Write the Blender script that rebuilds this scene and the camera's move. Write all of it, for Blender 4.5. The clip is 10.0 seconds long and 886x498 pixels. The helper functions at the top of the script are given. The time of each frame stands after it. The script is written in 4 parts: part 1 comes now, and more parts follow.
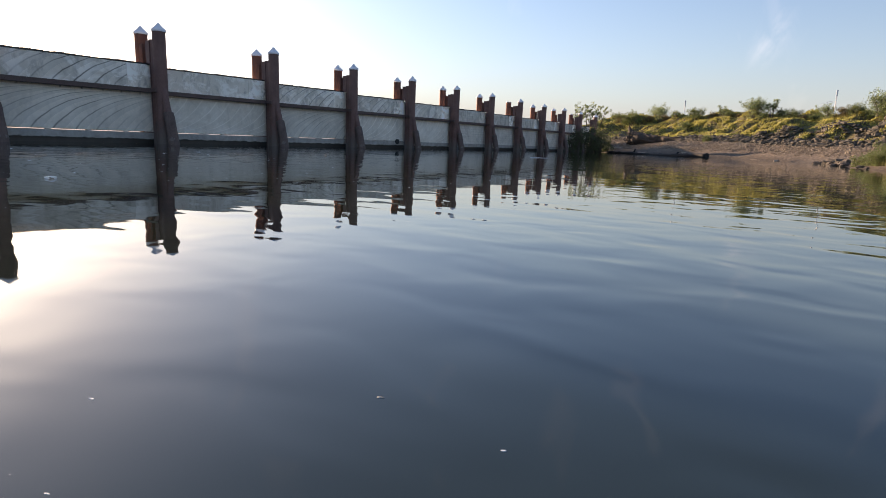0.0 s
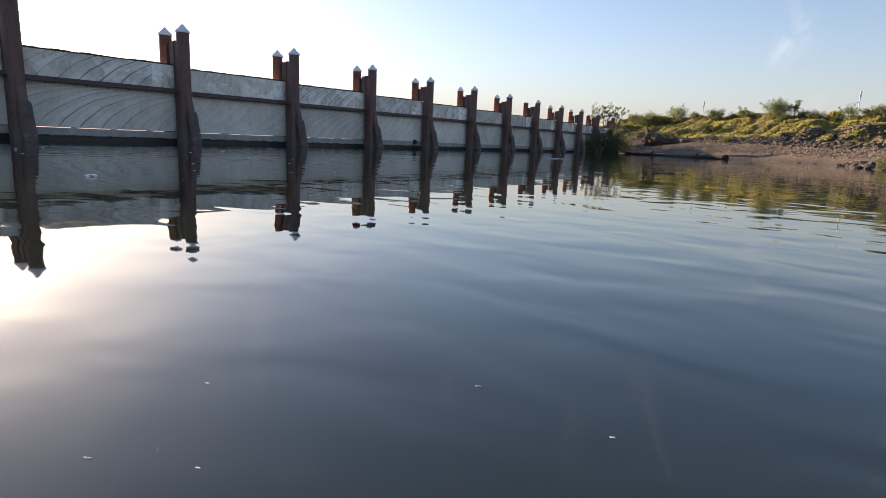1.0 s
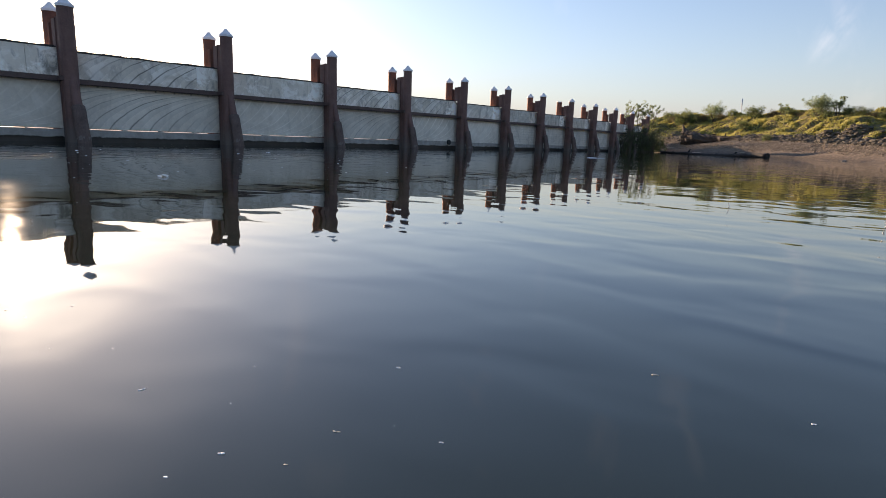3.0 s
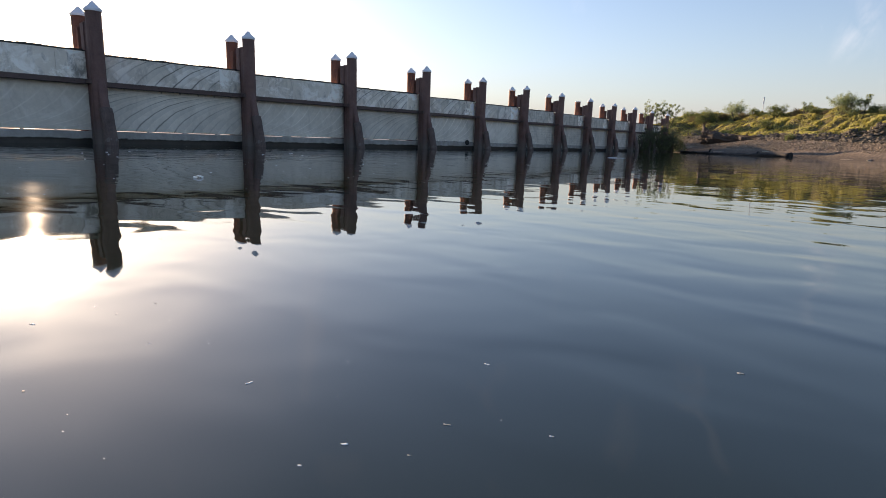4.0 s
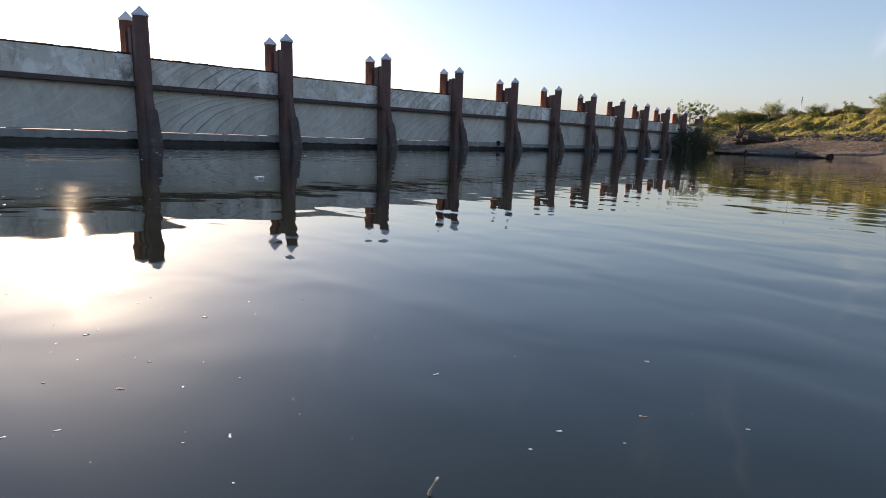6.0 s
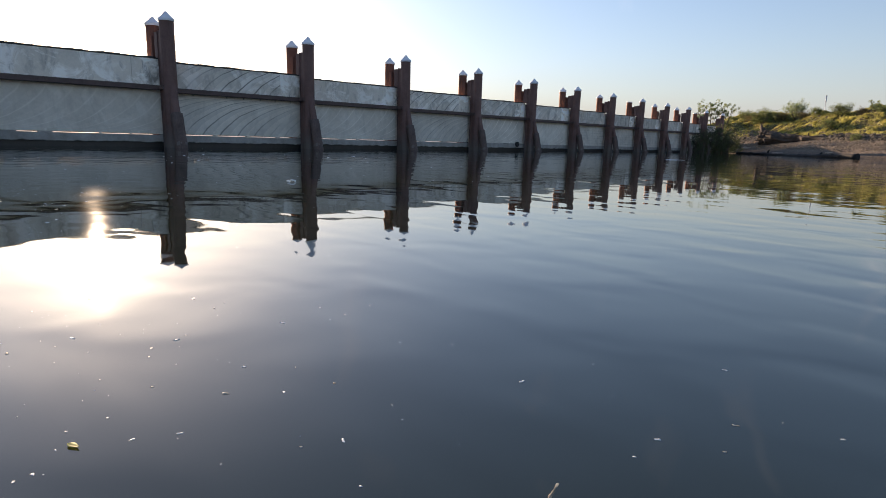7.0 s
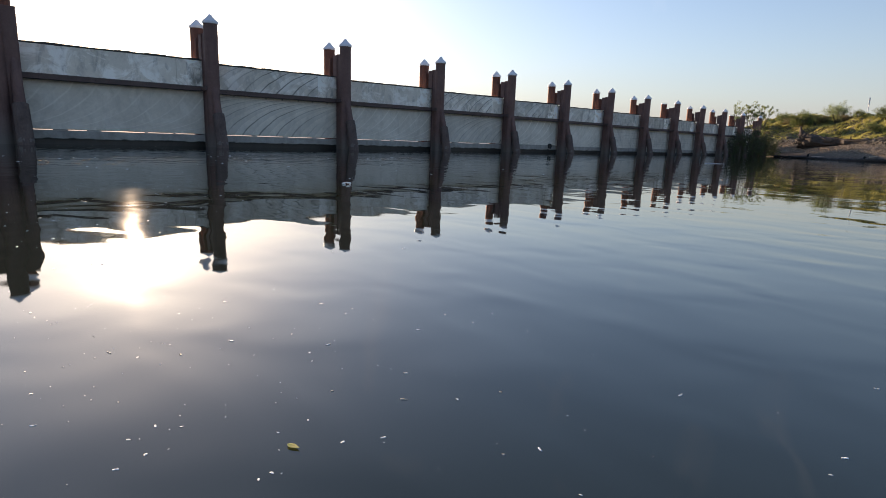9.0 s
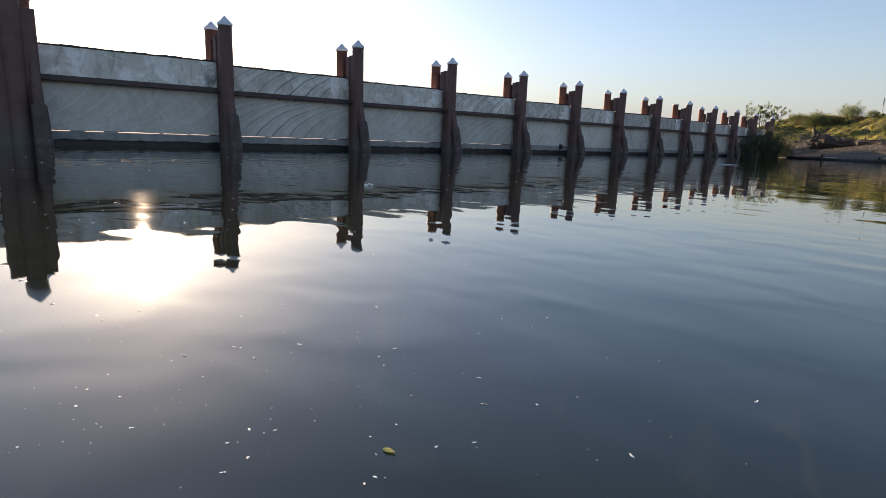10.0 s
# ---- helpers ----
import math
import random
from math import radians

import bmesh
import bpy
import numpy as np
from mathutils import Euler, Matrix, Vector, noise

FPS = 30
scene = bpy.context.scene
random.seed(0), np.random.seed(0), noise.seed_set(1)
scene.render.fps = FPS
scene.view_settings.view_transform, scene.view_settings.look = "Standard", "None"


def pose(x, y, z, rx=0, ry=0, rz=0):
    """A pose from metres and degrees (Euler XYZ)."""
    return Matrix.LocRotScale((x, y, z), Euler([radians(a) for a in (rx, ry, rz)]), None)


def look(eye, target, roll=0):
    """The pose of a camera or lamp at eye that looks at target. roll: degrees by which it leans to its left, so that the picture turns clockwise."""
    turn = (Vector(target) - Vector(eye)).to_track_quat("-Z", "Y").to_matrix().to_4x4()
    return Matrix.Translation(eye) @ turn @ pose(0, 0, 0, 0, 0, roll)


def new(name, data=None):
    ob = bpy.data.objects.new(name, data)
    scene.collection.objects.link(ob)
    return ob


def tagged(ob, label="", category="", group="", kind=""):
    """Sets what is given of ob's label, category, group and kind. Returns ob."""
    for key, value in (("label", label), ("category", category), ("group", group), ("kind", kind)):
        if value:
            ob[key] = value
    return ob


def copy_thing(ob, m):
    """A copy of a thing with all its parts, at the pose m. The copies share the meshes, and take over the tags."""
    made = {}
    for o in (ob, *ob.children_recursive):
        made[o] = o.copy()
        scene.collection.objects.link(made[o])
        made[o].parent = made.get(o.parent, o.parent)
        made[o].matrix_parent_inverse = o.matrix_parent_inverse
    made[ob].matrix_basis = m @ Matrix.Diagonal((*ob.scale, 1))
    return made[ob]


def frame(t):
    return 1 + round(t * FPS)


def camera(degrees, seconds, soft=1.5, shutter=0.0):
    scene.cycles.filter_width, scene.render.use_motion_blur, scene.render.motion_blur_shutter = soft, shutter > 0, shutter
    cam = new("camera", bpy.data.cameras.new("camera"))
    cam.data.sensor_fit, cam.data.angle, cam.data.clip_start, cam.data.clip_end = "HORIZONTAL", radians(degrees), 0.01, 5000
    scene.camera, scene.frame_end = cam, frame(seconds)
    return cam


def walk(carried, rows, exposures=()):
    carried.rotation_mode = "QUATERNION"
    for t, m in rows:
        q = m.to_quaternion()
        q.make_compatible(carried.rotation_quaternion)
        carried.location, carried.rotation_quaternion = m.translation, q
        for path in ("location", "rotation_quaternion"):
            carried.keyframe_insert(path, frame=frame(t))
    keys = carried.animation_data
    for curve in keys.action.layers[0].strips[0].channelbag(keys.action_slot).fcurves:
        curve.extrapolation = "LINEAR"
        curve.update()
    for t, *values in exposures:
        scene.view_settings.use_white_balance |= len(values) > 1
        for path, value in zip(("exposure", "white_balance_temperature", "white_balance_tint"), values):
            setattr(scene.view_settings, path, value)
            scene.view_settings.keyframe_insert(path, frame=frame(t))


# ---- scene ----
cam = camera(77.2, 10.0, 0.75)
PATH = [
    (0, (17.122, -6.126, 0.398), (16.1, -4.449, 0.02), 2.2),
    (0.5, (17.076, -6.184, 0.396), (16.035, -4.518, 0.02), 2.4),
    (1, (17.025, -6.226, 0.388), (15.96, -4.575, 0.01), 2.4),
    (1.5, (16.978, -6.271, 0.382), (15.89, -4.636, 0.003), 2.3),
    (2, (16.932, -6.315, 0.379), (15.824, -4.694, -0.001), 2.3),
    (2.5, (16.887, -6.36, 0.376), (15.759, -4.753, -0.005), 2.2),
    (4, (16.758, -6.497, 0.373), (15.562, -4.939, -0.009), 1.8),
    (4.5, (16.717, -6.545, 0.371), (15.501, -5.004, -0.012), 1.9),
    (5, (16.678, -6.593, 0.369), (15.444, -5.066, -0.014), 1.9),
    (5.5, (16.639, -6.645, 0.371), (15.39, -5.131, -0.012), 1.9),
    (7, (16.527, -6.791, 0.395), (15.216, -5.33, 0.013), 1.6),
    (7.5, (16.493, -6.838, 0.402), (15.157, -5.399, 0.021), 1.6),
    (8, (16.457, -6.883, 0.41), (15.099, -5.466, 0.027), 1.6),
    (8.5, (16.415, -6.929, 0.413), (15.046, -5.522, 0.029), 1.8),
    (9, (16.375, -6.976, 0.417), (14.996, -5.578, 0.034), 2.0),
    (9.5, (16.336, -7.021, 0.423), (14.948, -5.632, 0.04), 2.0),
    (10, (16.296, -7.066, 0.424), (14.896, -5.689, 0.042), 2.0),
]
walk(cam, [(t, look(eye, target, roll)) for t, eye, target, roll in PATH], [(0, 1.18, 7600, 24), (10, 0.98, 7500, 22)])

# ---- world, sun and exposure ----
SUN = Vector((-0.947, 0.268, 0.186)).normalized()
SUN_ELEV = math.asin(SUN.z)
SUN_ROT = math.atan2(SUN.x, SUN.y)
world = bpy.data.worlds.new("sky")
scene.world = world
world.use_nodes = True
wn, wl = world.node_tree.nodes, world.node_tree.links
wn.clear()
sky = wn.new("ShaderNodeTexSky")
sky.sky_type = "NISHITA"
sky.sun_disc = False
sky.sun_elevation, sky.sun_rotation = SUN_ELEV, SUN_ROT
sky.air_density, sky.dust_density, sky.ozone_density = 1.0, 0.7, 3.3
sky.altitude = 5
back = wn.new("ShaderNodeBackground")
back.inputs["Strength"].default_value = 0.12
wout = wn.new("ShaderNodeOutputWorld")
# thin high cirrus wisps
wtc = wn.new("ShaderNodeTexCoord")
wmap = wn.new("ShaderNodeMapping")
wmap.inputs["Scale"].default_value = (9.0, 9.0, 3.0)
wmap.inputs["Rotation"].default_value = (0.3, 0.5, 0.4)
wnoise = wn.new("ShaderNodeTexNoise")
wnoise.inputs["Scale"].default_value = 0.9
wnoise.inputs["Detail"].default_value = 7
wnoise.inputs["Distortion"].default_value = 0.6
wramp = wn.new("ShaderNodeValToRGB")
wramp.color_ramp.elements[0].position, wramp.color_ramp.elements[0].color = 0.60, (0, 0, 0, 1)
wramp.color_ramp.elements[1].position, wramp.color_ramp.elements[1].color = 0.82, (0.10, 0.10, 0.10, 1)
wmix = wn.new("ShaderNodeMix")
wmix.data_type = "RGBA"
wmix.inputs[7].default_value = (7.5, 7.2, 7.0, 1)
wl.new(wtc.outputs["Generated"], wmap.inputs["Vector"])
wl.new(wmap.outputs["Vector"], wnoise.inputs["Vector"])
wl.new(wnoise.outputs["Fac"], wramp.inputs["Fac"])
# one longer wisp over the bank
wrot = wn.new("ShaderNodeMapping")
wrot.vector_type = "TEXTURE"
wrot.inputs["Location"].default_value = (-0.0480, 0.9844, 0.1673)
wrot.inputs["Rotation"].default_value = (0.0, 0.43, 0.0)
wrot.inputs["Scale"].default_value = (0.030, 0.12, 0.062)
wl.new(wtc.outputs["Generated"], wrot.inputs["Vector"])
wlen = wn.new("ShaderNodeVectorMath")
wlen.operation = "LENGTH"
wl.new(wrot.outputs["Vector"], wlen.inputs[0])
wfade = wn.new("ShaderNodeMapRange")
wfade.interpolation_type = "SMOOTHSTEP"
wfade.inputs["From Min"].default_value, wfade.inputs["From Max"].default_value = 1.0, 0.0
wl.new(wlen.outputs["Value"], wfade.inputs["Value"])
wfine = wn.new("ShaderNodeTexNoise")
wfine.inputs["Scale"].default_value = 1.6
wfine.inputs["Detail"].default_value = 6
wl.new(wrot.outputs["Vector"], wfine.inputs["Vector"])
wtear = wn.new("ShaderNodeMapRange")
wtear.inputs["From Min"].default_value, wtear.inputs["From Max"].default_value = 0.42, 0.75
wl.new(wfine.outputs["Fac"], wtear.inputs["Value"])
wone = wn.new("ShaderNodeMath")
wone.operation = "MULTIPLY"
wl.new(wfade.outputs["Result"], wone.inputs[0])
wl.new(wtear.outputs["Result"], wone.inputs[1])
wsum = wn.new("ShaderNodeMath")
wsum.operation = "MULTIPLY_ADD"
wsum.inputs[1].default_value = 0.15
wl.new(wone.outputs[0], wsum.inputs[0])
wl.new(wramp.outputs["Color"], wsum.inputs[2])
wl.new(wsum.outputs[0], wmix.inputs[0])
# a thin veil of haze, densest low down
wveil = wn.new("ShaderNodeMix")
wveil.data_type = "RGBA"
wrise = wn.new("ShaderNodeSeparateXYZ")
wl.new(wtc.outputs["Generated"], wrise.inputs[0])
wthin = wn.new("ShaderNodeFloatCurve")
for i, place in enumerate(((0.0, 1.0), (0.045, 0.78), (0.10, 0.42), (0.20, 0.15), (0.42, 0.0), (1.0, 0.0))):
    if i in (0, 5):
        wthin.mapping.curves[0].points[0 if i == 0 else -1].location = place
    else:
        wthin.mapping.curves[0].points.new(*place)
wthin.mapping.update()
wl.new(wrise.outputs[2], wthin.inputs["Value"])
wl.new(wthin.outputs[0], wveil.inputs[0])
wveil.inputs[7].default_value = (1.95, 2.15, 2.38, 1)
wl.new(sky.outputs["Color"], wveil.inputs[6])
wl.new(wveil.outputs[2], wmix.inputs[6])
# the bright aureole of haze close round the sun
wdot = wn.new("ShaderNodeVectorMath")
wdot.operation = "DISTANCE"
wdot.inputs[1].default_value = SUN
wl.new(wtc.outputs["Generated"], wdot.inputs[0])
wexp = wn.new("ShaderNodeMath")
wexp.operation = "MULTIPLY"
wexp.inputs[1].default_value = -36.0
wl.new(wdot.outputs["Value"], wexp.inputs[0])
wpow = wn.new("ShaderNodeMath")
wpow.operation = "EXPONENT"
wl.new(wexp.outputs[0], wpow.inputs[0])
wglow = wn.new("ShaderNodeMix")
wglow.data_type, wglow.blend_type, wglow.clamp_factor = "RGBA", "ADD", False
wglow.inputs[7].default_value = (56.0, 55.0, 44.0, 1)
wl.new(wpow.outputs[0], wglow.inputs[0])
wl.new(wmix.outputs[2], wglow.inputs[6])
wl.new(wglow.outputs[2], back.inputs["Color"])
wl.new(back.outputs["Background"], wout.inputs["Surface"])

sun = new("sun", bpy.data.lights.new("sun", "SUN"))
sun.data.energy, sun.data.angle, sun.data.color = 5.0, radians(0.6), (1.0, 0.82, 0.60)
sun.matrix_world = look((-90, 30, 30), Vector((-90, 30, 30)) - SUN)


# ---- materials ----
def material(name, rough=0.8, metal=0.0):
    m = bpy.data.materials.new(name)
    m.use_nodes = True
    b = m.node_tree.nodes["Principled BSDF"]
    b.inputs["Roughness"].default_value = rough
    b.inputs["Metallic"].default_value = metal
    return m, m.node_tree.nodes, m.node_tree.links, b


def position(n):
    return n.new("ShaderNodeNewGeometry").outputs["Position"]


def noise_node(n, l, vec, scale, detail=4, rough=0.55, stretch=None, distortion=0.0):
    t = n.new("ShaderNodeTexNoise")
    t.inputs["Scale"].default_value = scale
    t.inputs["Detail"].default_value = detail
    t.inputs["Roughness"].default_value = rough
    t.inputs["Distortion"].default_value = distortion
    if stretch:
        mp = n.new("ShaderNodeMapping")
        mp.inputs["Scale"].default_value = stretch
        l.new(vec, mp.inputs["Vector"])
        vec = mp.outputs["Vector"]
    l.new(vec, t.inputs["Vector"])
    return t.outputs["Fac"]


def ramp(n, l, fac, stops):
    r = n.new("ShaderNodeValToRGB")
    while len(r.color_ramp.elements) < len(stops):
        r.color_ramp.elements.new(0.5)
    for e, (p, c) in zip(r.color_ramp.elements, stops):
        e.position = p
        e.color = (*c, 1) if len(c) == 3 else c
    l.new(fac, r.inputs["Fac"])
    return r.outputs["Color"]


def mix(n, l, fac, a, b, mode="MIX"):
    x = n.new("ShaderNodeMix")
    x.data_type = "RGBA"
    x.blend_type = mode
    for sock, v in ((0, fac), (6, a), (7, b)):
        if isinstance(v, (int, float)):
            x.inputs[sock].default_value = v
        elif isinstance(v, tuple):
            x.inputs[sock].default_value = (*v, 1)
        else:
            l.new(v, x.inputs[sock])
    return x.outputs[2]


def calc(n, l, op, a, b=None, c=None, clamp=False):
    m = n.new("ShaderNodeMath")
    m.operation = op
    m.use_clamp = clamp
    for i, v in enumerate((a, b, c)):
        if v is None:
            continue
        if isinstance(v, (int, float)):
            m.inputs[i].default_value = v
        else:
            l.new(v, m.inputs[i])
    return m.outputs[0]


def bump(n, l, b, height, strength=0.4, distance=0.01):
    k = n.new("ShaderNodeBump")
    k.inputs["Strength"].default_value = strength
    k.inputs["Distance"].default_value = distance
    l.new(height, k.inputs["Height"])
    l.new(k.outputs["Normal"], b.inputs["Normal"])


def axes(n, l, vec):
    s = n.new("ShaderNodeSeparateXYZ")
    l.new(vec, s.inputs[0])
    return s.outputs[0], s.outputs[1], s.outputs[2]


def simple(name, dark, light, scale, rough=0.8, metal=0.0, strength=0.4, distance=0.01, stretch=None, fine=None):
    m, n, l, b = material(name, rough, metal)
    p = n.new("ShaderNodeTexCoord").outputs["Object"]
    f = noise_node(n, l, p, scale, 6, 0.6, stretch)
    g = noise_node(n, l, p, fine or scale * 7, 4, 0.6, stretch)
    c = mix(n, l, 0.35, ramp(n, l, f, [(0.3, dark), (0.7, light)]), ramp(n, l, g, [(0.3, dark), (0.7, light)]))
    l.new(c, b.inputs["Base Color"])
    bump(n, l, b, g, strength, distance)
    return m


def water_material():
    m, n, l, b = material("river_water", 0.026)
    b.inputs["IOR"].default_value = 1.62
    p = position(n)
    silt = noise_node(n, l, p, 0.35, 4)
    l.new(ramp(n, l, silt, [(0.3, (0.011, 0.0165, 0.009)), (0.7, (0.016, 0.023, 0.0125))]), b.inputs["Base Color"])
    # slow swell, small ripples, and patches where a breath of wind roughens the surface
    swell = noise_node(n, l, p, 1.0, 1, 0.3, (0.60, 0.95, 1.0), 0.2)
    ripple = noise_node(n, l, p, 1.0, 1, 0.3, (2.8, 4.0, 1.0), 0.35)
    gust = noise_node(n, l, p, 0.16, 2, 0.5)
    gust = calc(n, l, "MULTIPLY_ADD", gust, 2.4, -0.75, clamp=True)
    r2 = calc(n, l, "MULTIPLY", ripple, gust)
    h = calc(n, l, "ADD", calc(n, l, "MULTIPLY", swell, 0.0062), calc(n, l, "MULTIPLY", r2, 0.0076))
    bump(n, l, b, h, 1.0, 1.0)
    return m


def panel_material(name, arcs, boards, streaks=0.4, pale_arcs=False, drips=0.55, lift=1.0):
    """Weathered grey panel: trowel arcs or board lines, drips and blotches."""
    m, n, l, b = material(name, 0.75)
    p = n.new("ShaderNodeTexCoord").outputs["Object"]
    x, y, z = axes(n, l, p)
    rnd = n.new("ShaderNodeObjectInfo").outputs["Random"]
    big = noise_node(n, l, position(n), 0.9, 5, 0.6)
    fine = noise_node(n, l, position(n), 14, 5, 0.65)
    drip = noise_node(n, l, position(n), 1.0, 5, 0.65, (1.7, 2.4, 1.0), 0.9)
    c = ramp(n, l, big, [(0.25, (0.47, 0.43, 0.375)), (0.5, (0.59, 0.545, 0.48)), (0.75, (0.68, 0.635, 0.57))])
    c = mix(n, l, 0.25, c, ramp(n, l, fine, [(0.3, (0.40, 0.375, 0.34)), (0.7, (0.66, 0.62, 0.57))]))
    c = mix(n, l, ramp(n, l, drip, [(0.49, (0, 0, 0)), (0.64, (drips, drips, drips))]), c, (0.20, 0.185, 0.165))
    pale = noise_node(n, l, position(n), 1.0, 5, 0.65, (1.2, 1.7, 2.0), 0.8)
    c = mix(n, l, ramp(n, l, pale, [(0.48, (0, 0, 0)), (0.60, (streaks, streaks, streaks))]), c, (0.80, 0.785, 0.76))
    h = fine
    if arcs:
        # sweeping arcs: circles of one radius, set side by side along the panel
        wob = noise_node(n, l, position(n), 0.8, 3)
        zz = calc(n, l, "MINIMUM", calc(n, l, "ABSOLUTE", calc(n, l, "ADD", z, -1.95 if pale_arcs else 0.75)), 1.88)
        chord = calc(n, l, "SQRT", calc(n, l, "SUBTRACT", 3.61, calc(n, l, "MULTIPLY", zz, zz)))
        ph = calc(n, l, "ADD", calc(n, l, "ADD", y, calc(n, l, "MULTIPLY", chord, -1.25 if pale_arcs else 1.7)), calc(n, l, "MULTIPLY", wob, 0.25))
        fr = calc(n, l, "FRACT", calc(n, l, "MULTIPLY", ph, 1.8))
        line = calc(n, l, "SUBTRACT", 1.0, calc(n, l, "MULTIPLY", calc(n, l, "ABSOLUTE", calc(n, l, "SUBTRACT", fr, 0.5)), 12.0), clamp=True)
        tone = calc(n, l, "MULTIPLY", fr, 0.12 if pale_arcs else 0.30)
        c = mix(n, l, tone, c, (0.31, 0.305, 0.29))
        gate = calc(n, l, "MULTIPLY_ADD", noise_node(n, l, position(n), 0.7, 2), 3.2, -1.0, clamp=True)
        gate = calc(n, l, "MULTIPLY", gate, arcs)
        c = mix(n, l, calc(n, l, "MULTIPLY", line, gate), c, (0.82, 0.79, 0.74) if pale_arcs else (0.065, 0.06, 0.055))
    if boards:
        fr = calc(n, l, "FRACT", calc(n, l, "MULTIPLY", z, 6.5))
        line = calc(n, l, "LESS_THAN", fr, 0.10)
        worn = calc(n, l, "MULTIPLY_ADD", noise_node(n, l, position(n), 1.0, 4, 0.6, (1, 0.8, 5)), 2.6, -0.8, clamp=True)
        c = mix(n, l, calc(n, l, "MULTIPLY", line, calc(n, l, "MULTIPLY", worn, boards)), c, (0.12, 0.115, 0.11))
    tint = calc(n, l, "MULTIPLY_ADD", rnd, 0.20 * lift, 1.10 * lift)
    col = n.new("ShaderNodeCombineColor")
    for i, warm in enumerate((1.03, 1.0, 0.945)):
        l.new(calc(n, l, "MULTIPLY", tint, warm), col.inputs[i])
    c = mix(n, l, 1.0, c, col.outputs[0], "MULTIPLY")
    l.new(c, b.inputs["Base Color"])
    bump(n, l, b, h, 0.35, 0.006)
    return m


def rust_material(name, dark, light, silt=True):
    """Brown weathered steel with rust blotches, runs and a grey tide band near the water."""
    m, n, l, b = material(name, 0.72, 0.15)
    p = position(n)
    big = noise_node(n, l, p, 2.2, 6, 0.65)
    fine = noise_node(n, l, p, 28, 4, 0.6)
    run = noise_node(n, l, p, 1.0, 4, 0.6, (14, 14, 0.8))
    c = mix(n, l, 0.3, ramp(n, l, big, [(0.3, dark), (0.7, light)]), ramp(n, l, fine, [(0.3, dark), (0.7, light)]))
    c = mix(n, l, ramp(n, l, run, [(0.55, (0, 0, 0)), (0.75, (0.5, 0.5, 0.5))]), c, (0.06, 0.030, 0.022))
    if silt:
        x, y, z = axes(n, l, p)
        edge = calc(n, l, "ADD", z, calc(n, l, "MULTIPLY", noise_node(n, l, p, 5, 4), 0.5))
        f = ramp(n, l, edge, [(0.35, (0.75, 0.75, 0.75)), (1.0, (0, 0, 0))])
        c = mix(n, l, f, c, (0.15, 0.135, 0.12))
    l.new(c, b.inputs["Base Color"])
    bump(n, l, b, fine, 0.5, 0.006)
    return m


def ground_material():
    m, n, l, b = material("river_bank_ground", 0.95)
    p = position(n)
    x, y, z = axes(n, l, p)
    big = noise_node(n, l, p, 0.35, 5, 0.6)
    peb = n.new("ShaderNodeTexVoronoi")
    peb.inputs["Scale"].default_value = 5.0
    l.new(p, peb.inputs["Vector"])
    fine = noise_node(n, l, p, 6, 5, 0.65)
    mud = ramp(n, l, fine, [(0.3, (0.090, 0.065, 0.042)), (0.7, (0.165, 0.122, 0.082))])
    stone = ramp(n, l, peb.outputs["Distance"], [(0.1, (0.29, 0.222, 0.160)), (0.6, (0.12, 0.088, 0.062))])
    beach = mix(n, l, ramp(n, l, big, [(0.35, (0.2, 0.2, 0.2)), (0.6, (0.8, 0.8, 0.8))]), mud, stone)
    # the mud stays wet and dark for a hand's width above the water
    wet = ramp(n, l, calc(n, l, "ADD", z, calc(n, l, "MULTIPLY", big, 0.35)), [(0.26, (0.48, 0.46, 0.44)), (0.66, (1, 1, 1))])
    beach = mix(n, l, 1.0, beach, wet, "MULTIPLY")
    grass = ramp(n, l, mix(n, l, 0.5, big, fine), [(0.3, (0.06, 0.046, 0.026)), (0.5, (0.13, 0.105, 0.042)), (0.75, (0.22, 0.185, 0.06))])
    zz = calc(n, l, "ADD", z, calc(n, l, "MULTIPLY", big, 1.2))
    f = ramp(n, l, calc(n, l, "MULTIPLY_ADD", zz, 0.5, -0.45), [(0.45, (0, 0, 0)), (0.65, (1, 1, 1))])
    c = mix(n, l, f, beach, grass)
    l.new(c, b.inputs["Base Color"])
    bump(n, l, b, mix(n, l, 0.5, peb.outputs["Distance"], fine), 0.6, 0.08)
    return m


def leaf_material(name, dark, light, patchy=0.45):
    m, n, l, b = material(name, 0.55)
    rnd = n.new("ShaderNodeNewGeometry").outputs["Random Per Island"]
    big = noise_node(n, l, position(n), 0.8, 3)
    c = ramp(n, l, mix(n, l, patchy, rnd, big), [(0.2, dark), (0.75, light)])
    l.new(c, b.inputs["Base Color"])
    tr = n.new("ShaderNodeBsdfTranslucent")
    l.new(c, tr.inputs["Color"])
    ms = n.new("ShaderNodeMixShader")
    ms.inputs[0].default_value = 0.52
    l.new(b.outputs[0], ms.inputs[1])
    l.new(tr.outputs[0], ms.inputs[2])
    l.new(ms.outputs[0], n["Material Output"].inputs["Surface"])
    return m


